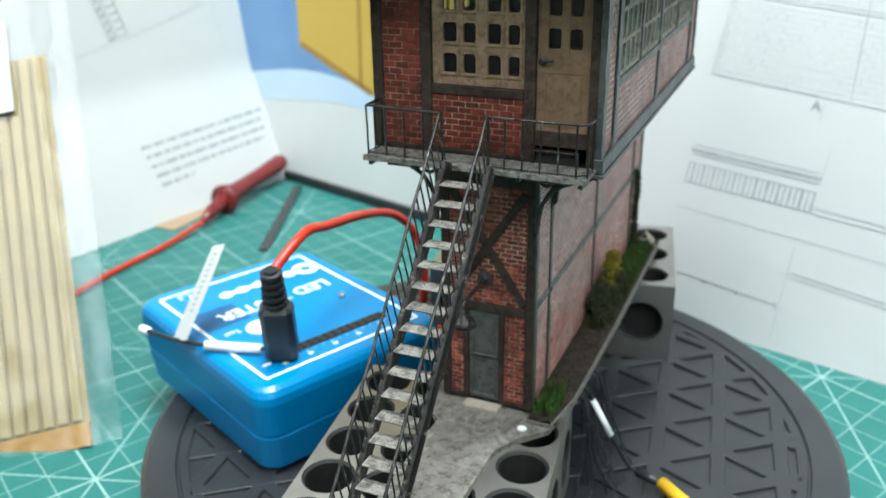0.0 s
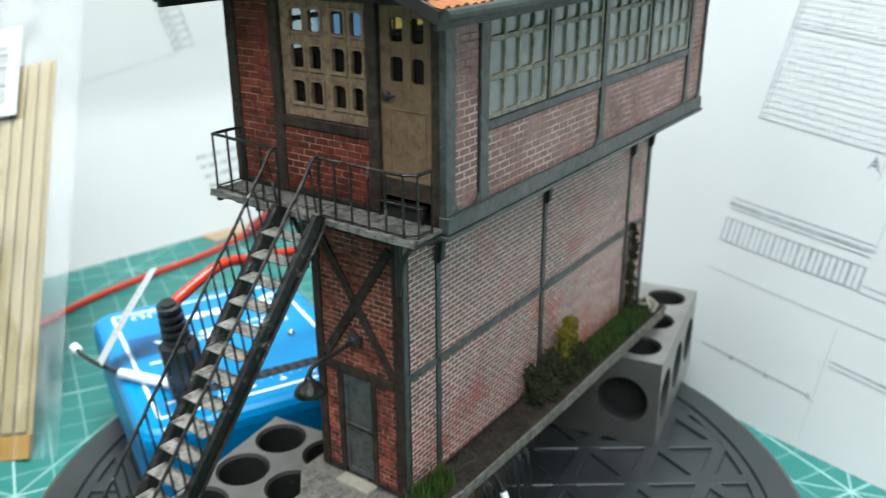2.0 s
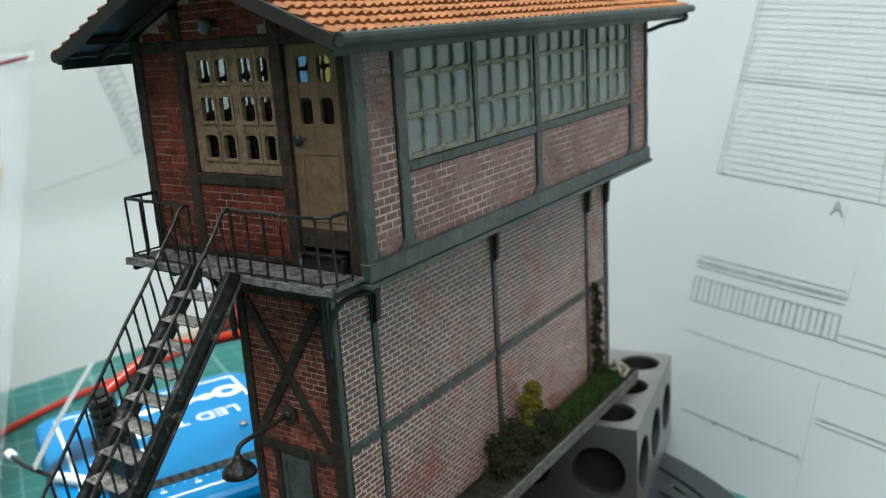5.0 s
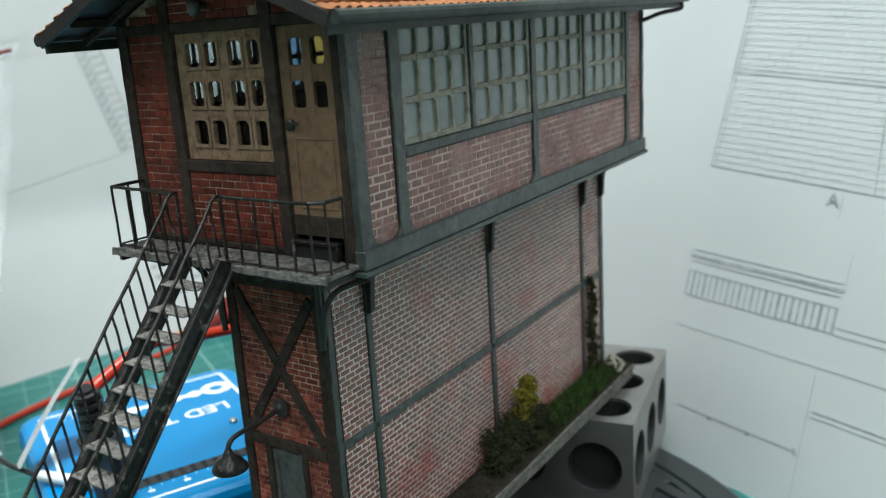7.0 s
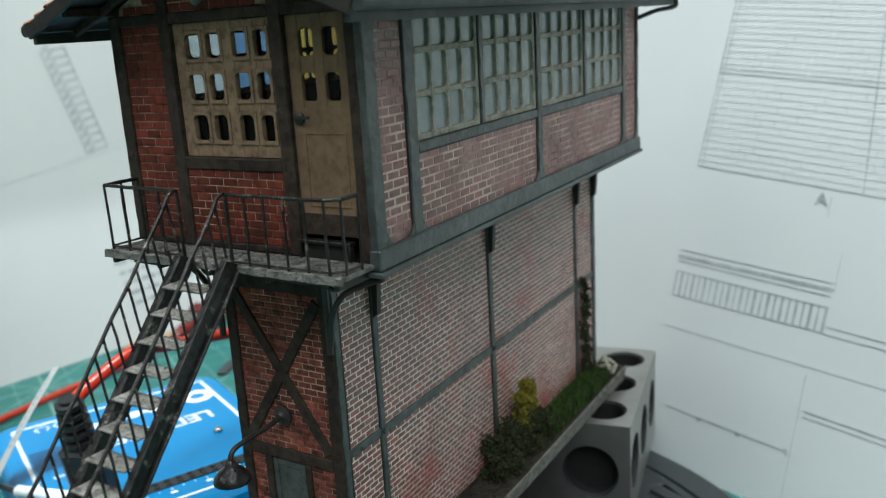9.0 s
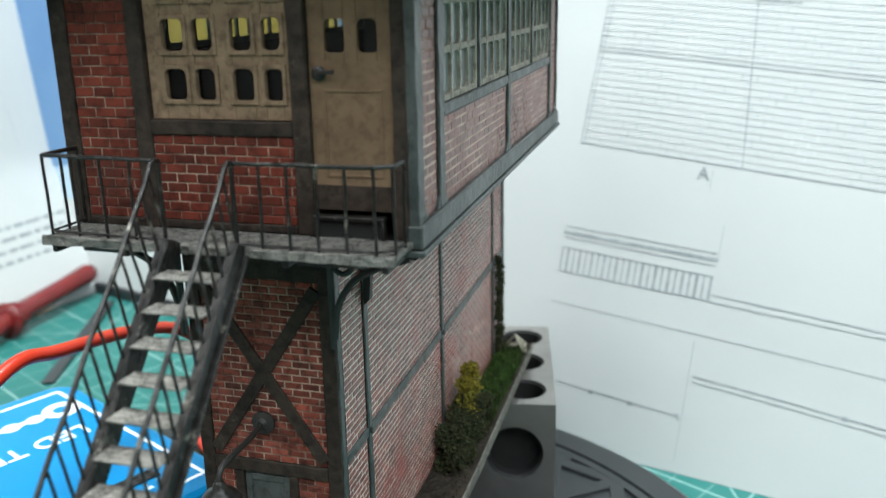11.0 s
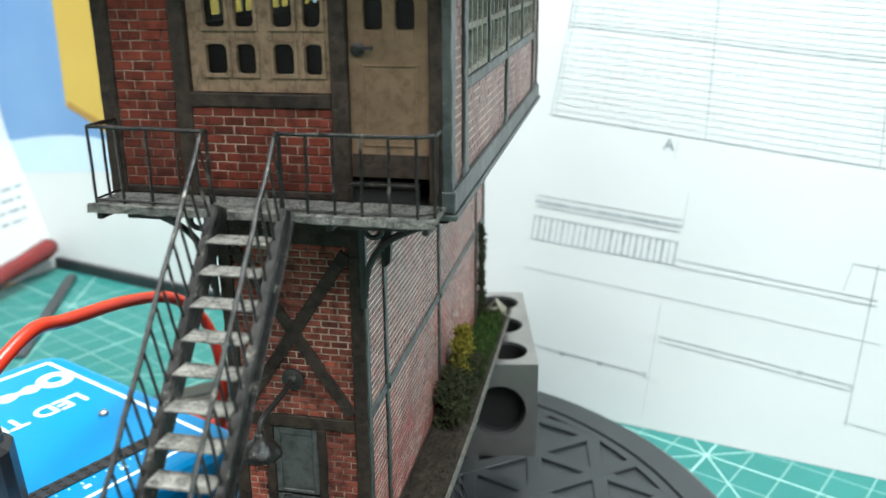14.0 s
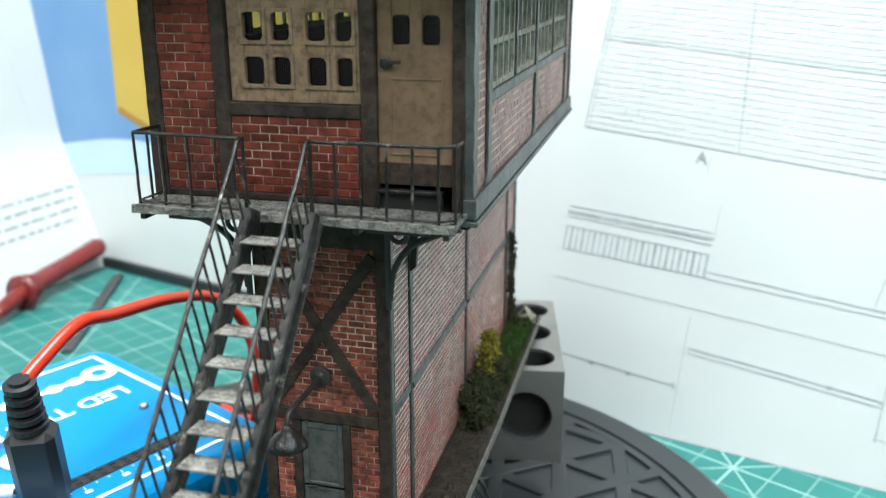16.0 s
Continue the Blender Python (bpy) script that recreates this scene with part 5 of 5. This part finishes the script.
# ---- roof ----
def roof():
    def slab(xe, name):
        s = 1 if xe > RIDGE_X else -1
        ze = RIDGE_Z - SLOPE * abs(xe - RIDGE_X)
        return part(name, prism([(RIDGE_X, RIDGE_Z - 0.06), (xe, ze - 0.06), (xe, ze - 0.15), (RIDGE_X, RIDGE_Z - 0.16)][::s], -ROOF_Y1, -ROOF_Y0 - 0.02, on_front(0)), BLACK_WOOD, MODEL)

    right, left = slab(EAVE_R, "roof"), slab(EAVE_L, "roof")
    for s, xe in ((1, EAVE_R), (-1, EAVE_L)):
        ze = RIDGE_Z - SLOPE * abs(xe - RIDGE_X)
        for y in (ROOF_Y0, ROOF_Y1):
            part("verge_board", beam((RIDGE_X, y, RIDGE_Z - 0.13), (xe, y, ze - 0.13), 0.2, 0.06, (0, 1, 0), 0.01), BLACK_WOOD, MODEL)
        part("purlin", beam((xe - 0.75 * s, ROOF_Y0 + 0.1, ze + 0.31 - 0.2), (xe - 0.75 * s, UY0, ze + 0.31 - 0.2), 0.12, 0.12, (0, 0, 1)), TIMBER_DARK, MODEL)
        part("rafter", beam((RIDGE_X + 0.1 * s, UY0 - 0.3, under_roof(RIDGE_X + 0.1 * s) - 0.05), (xe - 0.1 * s, UY0 - 0.3, under_roof(xe - 0.1 * s) - 0.05), 0.1, 0.08, (0, 1, 0)), TIMBER_DARK, MODEL)
        b = tube([(xe + 0.08 * s, ROOF_Y0, ze - 0.1), (xe + 0.08 * s, ROOF_Y1 + 0.05, ze - 0.1)], 0.09, 10)
        part("gutter", b, GUTTER, MODEL, "dark green-grey eaves gutter")
        part("fascia", box(xe - 0.05 * s, xe - 0.12 * s, ROOF_Y0 + 0.03, ROOF_Y1 - 0.03, ze - 0.3, ze - 0.14), GUTTER, MODEL)
        if s > 0:
            part("eaves_soffit", box(xe - 0.13 * s, UX1 + 0.05, UY0 - 0.1, ROOF_Y1 - 0.05, ze - 0.19, ze - 0.16), GUTTER, MODEL)
    part("downpipe", tube(spline([(EAVE_R + 0.05, ROOF_Y1 - 0.3, 9.2), (EAVE_R + 0.05, ROOF_Y1 - 0.35, 9.05), (1.7, ROOF_Y1 - 0.7, 8.98), (1.4, UY1 - 0.02, 8.85)], 6), 0.05, 8), BLACK_WOOD, MODEL, "", True)
    part("roof_vent", lathe([(0.16, 9.6), (0.16, 9.85), (0.1, 9.9), (0.1, 10.75), (0.17, 10.8), (0.17, 10.95), (0.05, 11.0)], (1.0, 9.6, 0.0), 14), BLACK_WOOD, MODEL, "", True)
    rng = random.Random(9)
    rows, wide = 11, 0.2
    for s, xe, slab_ob in ((1, EAVE_R, right), (-1, EAVE_L, left)):
        reach = math.hypot(xe - RIDGE_X, SLOPE * (xe - RIDGE_X))
        step = (reach + 0.02) / rows
        angle = math.atan(SLOPE)
        # one tile: flat pan with a raised roll on one side, thick lower edge
        prof = [(-0.1, 0.0), (-0.055, 0.0), (-0.03, 0.008), (0.0, 0.03), (0.035, 0.038), (0.07, 0.03), (0.093, 0.008), (0.1, 0.0)]
        pts, n = [], len(prof)
        for d, lift in ((-step * 0.56, 0.0), (step * 0.56, 0.062)):
            pts += [(d, p, h + lift) for p, h in prof]
        pts += [(step * 0.56, p, h + 0.01) for p, h in prof]
        faces = [(k, k + 1, n + k + 1, n + k) for k in range(n - 1)] + [(n + k, n + k + 1, 2 * n + k + 1, 2 * n + k) for k in range(n - 1)]
        local = Matrix.Rotation(angle, 4, "Y") if s > 0 else Matrix.Rotation(math.pi, 4, "Z") @ Matrix.Rotation(angle, 4, "Y")
        pts = [local @ Vector(p) for p in pts]
        me = bpy.data.meshes.new("roof_tile")
        me.from_pydata([p * U for p in pts], [], faces)
        me.materials.append(ROOF_TILE)
        o, verts, polys, count = ORIGIN[slab_ob.name], [], [], 0
        y = ROOF_Y0 + 0.08
        while y < ROOF_Y1 - 0.05:
            for r in range(rows):
                d = (r + 0.5) * step
                at = Vector((RIDGE_X + s * d * math.cos(angle), y + rng.uniform(-0.008, 0.008), RIDGE_Z - d * math.sin(angle) - 0.055 + rng.uniform(0, 0.008)))
                if s > 0 and count < 300:
                    piece = new("roof_tile", me)
                    piece.parent, piece.location = slab_ob, (lifted(at) - o) * U
                    piece.rotation_euler = (RISE + rng.uniform(-0.02, 0.02), 0, rng.uniform(-0.02, 0.02))
                    count += 1
                else:
                    k = len(verts)
                    verts += [(lifted(p + at) - o) * U for p in pts]
                    polys += [[q + k for q in f] for f in faces]
            y += wide
        rest = bpy.data.meshes.new("tiling")
        rest.from_pydata(verts, [], polys)
        rest.materials.append(ROOF_ROWS)
        ob = new("tiling", rest)
        ob.parent = slab_ob
        tagged(ob, "", "", "", "stuff")
    y, k = ROOF_Y0 + 0.02, 0
    while y < ROOF_Y1 - 0.1:
        b = tube([(RIDGE_X, y, RIDGE_Z - 0.0), (RIDGE_X, y + 0.1, RIDGE_Z - 0.0), (RIDGE_X, y + 0.44, RIDGE_Z - 0.02)], 0.1, 10, None, [0.125, 0.115, 0.1])
        part("ridge_tile", b, ROOF_TILE, right)
        y += 0.4
        k += 1


roof()


# ---- ground plate, soil and plants ----
def ground_plate():
    outline = [(-2.45, 11.0), (-2.45, -0.4), (-1.85, -1.0), (-1.85, -6.6), (-0.3, -6.6), (-0.3, -1.6), (0.0, -1.0), (0.56, -0.4), (0.74, 0.8), (0.78, 5.0), (0.72, 10.95)]
    base = part("ground_plate", prism(outline, -0.15, 0.0, flat(-0.1), None, 0.015), CONCRETE, MODEL, "crumbly grey concrete ground plate")
    rng = random.Random(14)
    b = bmesh.new()
    for k in range(260):
        x, y = (rng.uniform(-1.8, -0.35), rng.uniform(-6.5, -0.5)) if k % 3 else (rng.uniform(-2.3, 0.3), rng.uniform(-0.9, -0.1))
        r = rng.uniform(0.012, 0.04)
        lathe([(r, 0), (r * 0.8, r * 0.5), (r * 0.3, r * 0.7)], (x, y, -0.1), 5, b)
    tagged(part("grit", b, CONCRETE, base), "", "", "", "stuff")
    part("white_blob", lathe([(0.11, 0), (0.1, 0.03), (0.05, 0.06)], (0.0, -0.62, -0.1), 12), PRINT_WHITE, base, "small white paint blob", True)
    # earth bank along the side wall
    b = bmesh.new()
    nx, ny = 10, 120
    g = []
    for i in range(nx + 1):
        col = []
        for j in range(ny + 1):
            x, y = 0.02 + 0.75 * i / nx, -0.3 + 11.2 * j / ny
            e = min(1, (1 - i / nx) * 4)
            h = -0.08 + e * (0.10 + 0.07 * noise.noise(Vector((x * 4, y * 3, 0))) + 0.05 * noise.noise(Vector((x * 14, y * 14, 3))))
            col.append(b.verts.new((x + (0 if y > 0.6 else -0.1 * i / nx), y, h)))
        g.append(col)
    for i in range(nx):
        for j in range(ny):
            b.faces.new((g[i][j], g[i + 1][j], g[i + 1][j + 1], g[i][j + 1]))
    part("earth_bank", b, SOIL, base, "dark brown soil bank")
    for p, q in (((0.02, -0.38), (0.55, -0.36)), ((0.58, -0.38), (0.75, 0.85)), ((0.02, -0.3), (0.03, 0.3)), ((0.76, 0.85), (0.795, 5)), ((0.795, 5), (0.76, 10.9))):
        part("plate_edge", beam((*p, -0.05), (*q, -0.07), 0.035, 0.12, (0, 0, 1)), CONCRETE, base)
    b = bmesh.new()
    for p, q in (((0.15, 10.25, 0.1), (0.62, 10.55, 0.12)), ((0.62, 10.55, 0.12), (0.45, 10.1, 0.5)), ((0.45, 10.1, 0.5), (0.15, 10.25, 0.1)), ((0.62, 10.55, 0.12), (0.7, 10.0, 0.1)), ((0.7, 10.0, 0.1), (0.45, 10.1, 0.5))):
        beam(p, q, 0.09, 0.05, (0.3, -0.4, 0.8), 0.01, b)
    part("timber_frame", b, STONE_PALE, base, "small tilted wooden frame")
    return base


BASE = ground_plate()


def blades(name, spots, height, mat, rng, parent, width=0.02):
    verts, faces = [], []
    o = ORIGIN[parent.name]
    for x, y, z in spots:
        h, a, lean = height * rng.uniform(0.5, 1.2), rng.uniform(0, math.tau), rng.uniform(0.05, 0.5)
        d, w = Vector((math.cos(a), math.sin(a), 0)), Vector((-math.sin(a), math.cos(a), 0)) * width * rng.uniform(0.6, 1.2)
        p = lifted(Vector((x, y, z))) - o
        n = len(verts)
        m, t = p + d * h * lean * 0.35 + Vector((0, 0, h * 0.6)), p + d * h * lean + Vector((0, 0, h))
        verts += [(v * U) for v in (p - w, p + w, m + w * 0.7, m - w * 0.7, t)]
        faces += [(n, n + 1, n + 2, n + 3), (n + 3, n + 2, n + 4)]
    me = bpy.data.meshes.new(name)
    me.from_pydata(verts, [], faces)
    me.materials.append(mat)
    ob = new(name, me)
    ob.parent = parent
    ORIGIN[ob.name] = o
    return tagged(ob, "", "", "", "stuff")


def leaves(name, centres, size, count, mat, rng, parent, kind="stuff", grow=1.0):
    """Many small folded leaves scattered through uneven clumps."""
    verts, faces = [], []
    o = ORIGIN[parent.name]
    for c, r in centres:
        for _ in range(int(count * r * r * 40)):
            d = Vector((rng.gauss(0, 1), rng.gauss(0, 1), rng.gauss(0, 1)))
            p = Vector(c) + d.normalized() * r * rng.random() ** 0.4 * rng.uniform(0.75, 1.15)
            if p.z < 0.0 or p.x < 0.05:
                continue
            a = Vector((rng.gauss(0, 1), rng.gauss(0, 1), rng.gauss(0, 0.7))).normalized()
            b = a.orthogonal().normalized()
            s = size * rng.uniform(0.6, 1.3)
            n = len(verts)
            up = a.cross(b) * s * 0.35
            verts += [(lifted(v) - o) * U for v in (p - a * s, p + b * s * 0.55 + up, p + a * s, p - b * s * 0.55 + up)]
            faces += [(n, n + 1, n + 2), (n, n + 2, n + 3)]
    me = bpy.data.meshes.new(name)
    me.from_pydata(verts, [], faces)
    me.materials.append(mat)
    ob = new(name, me)
    ob.parent = parent
    ORIGIN[ob.name] = o
    return tagged(ob, "", "", "", kind)


def plants():
    rng = random.Random(31)
    spots = [(rng.uniform(0.12, 0.58), rng.uniform(-0.15, 0.9), 0.0) for _ in range(420)]
    blades("front_grass", spots, 0.42, GRASS, rng, BASE, 0.014)
    spots = [(rng.uniform(0.08, 0.7), rng.triangular(6.0, 10.1, 8.6), 0.02) for _ in range(3000)]
    blades("dark_grass", [(rng.uniform(0.08, 0.7), rng.uniform(5.6, 10.1), 0.0) for _ in range(1500)], 0.3, LEAF_DARK, rng, BASE, 0.016)
    blades("side_grass", spots, 0.26, GRASS, rng, BASE, 0.014)
    leaves("moss", [((rng.uniform(0.1, 0.55), rng.uniform(6.6, 10.0), rng.uniform(0.02, 0.2)), rng.uniform(0.1, 0.26)) for _ in range(40)], 0.03, 60, GRASS, rng, BASE)
    bush = part("shrub", tube([(0.3, 5.35, 0.0), (0.28, 5.38, 0.5), (0.3, 5.45, 1.1)], 0.03, 6, None, [0.04, 0.03, 0.015]), BLACK_WOOD, BASE, "shrub with dark base and yellow-green top")
    low = [((0.3 + rng.uniform(-0.16, 0.26), 5.2 + rng.uniform(-0.95, 0.8), rng.uniform(0.08, 0.85)), rng.uniform(0.16, 0.3)) for _ in range(54)]
    leaves("dark_leaves", low, 0.045, 120, LEAF_DARK, rng, bush)
    high = [((0.3 + rng.uniform(-0.1, 0.14), 5.75 + rng.uniform(-0.34, 0.24) * (1.75 - z), z), rng.uniform(0.13, 0.24) * (1.45 - 0.5 * z)) for z in [0.5 + 0.042 * k for k in range(25)]]
    leaves("yellow_leaves", high, 0.045, 110, LEAF_YELLOW, rng, bush)
    ivy = part("creeper", tube(spline([(0.1, 9.7, 0.0), (0.09, 9.75, 0.9), (0.09, 9.65, 1.7), (0.08, 9.8, 2.6)]), 0.02, 5), BLACK_WOOD, BASE, "dark climbing creeper on the rear post")
    leaves("creeper_leaves", [((0.1, 9.65 + rng.uniform(-0.22, 0.6) * (1 - z / 3.4), z), rng.uniform(0.08, 0.17)) for z in [0.05 + 0.06 * k for k in range(44)]], 0.045, 60, LEAF_DARK, rng, ivy)
    blades("stray_stalk", [(0.5 + rng.uniform(-0.2, 0.2), rng.uniform(0.9, 6), 0.0) for _ in range(160)], 0.14, LEAF_DARK, rng, BASE, 0.01)


plants()


# ---- brick panels, piece by piece ----
def brick_panels():
    f0, f1 = on_front(0.0), on_front(UY0)
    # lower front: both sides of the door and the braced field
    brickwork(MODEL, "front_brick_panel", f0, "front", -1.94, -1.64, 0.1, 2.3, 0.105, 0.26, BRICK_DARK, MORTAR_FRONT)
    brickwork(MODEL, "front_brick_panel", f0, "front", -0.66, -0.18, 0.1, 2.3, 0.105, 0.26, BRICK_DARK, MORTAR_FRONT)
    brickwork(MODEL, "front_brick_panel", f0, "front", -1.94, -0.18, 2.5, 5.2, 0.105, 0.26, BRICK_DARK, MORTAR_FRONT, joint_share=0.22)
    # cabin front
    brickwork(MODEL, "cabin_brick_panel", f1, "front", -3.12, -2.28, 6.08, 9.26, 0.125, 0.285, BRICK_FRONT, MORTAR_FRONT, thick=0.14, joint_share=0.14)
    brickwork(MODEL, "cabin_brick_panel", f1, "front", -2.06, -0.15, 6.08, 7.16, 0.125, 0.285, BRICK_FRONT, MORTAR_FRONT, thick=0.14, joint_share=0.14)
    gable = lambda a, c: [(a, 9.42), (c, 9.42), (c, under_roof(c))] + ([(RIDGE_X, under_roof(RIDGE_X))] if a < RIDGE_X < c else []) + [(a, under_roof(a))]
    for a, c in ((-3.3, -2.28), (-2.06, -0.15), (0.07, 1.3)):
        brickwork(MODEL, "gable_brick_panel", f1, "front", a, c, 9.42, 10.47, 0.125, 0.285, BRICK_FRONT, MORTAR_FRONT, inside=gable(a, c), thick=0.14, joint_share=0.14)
    # cabin side
    s1 = on_side(UX1)
    for a, c, z1 in ((-0.3, 0.36, 9.24), (0.6, 4.53, 7.3), (4.71, 8.95, 7.3), (9.13, 9.88, 9.24)):
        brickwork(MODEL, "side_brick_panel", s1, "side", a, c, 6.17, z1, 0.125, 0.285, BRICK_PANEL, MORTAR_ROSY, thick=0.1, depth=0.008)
    # long side wall
    s0 = on_side(0.0)
    for a, c, n in ((0.15, 1.0, 140), (1.14, 4.92, 300), (5.08, 9.33, 0), (9.47, 10.46, 0)):
        for z0, z1 in ((0.1, 2.47), (2.63, 5.5)):
            brickwork(MODEL, "wall_brick_panel", s0, "side", a, c, z0, z1, 0.1, 0.24, BRICK_SIDE, MORTAR_PALE, singles=n, stuff_mat=BRICK_STUFF, near=a, joint_share=0.25, depth=0.014)


brick_panels()
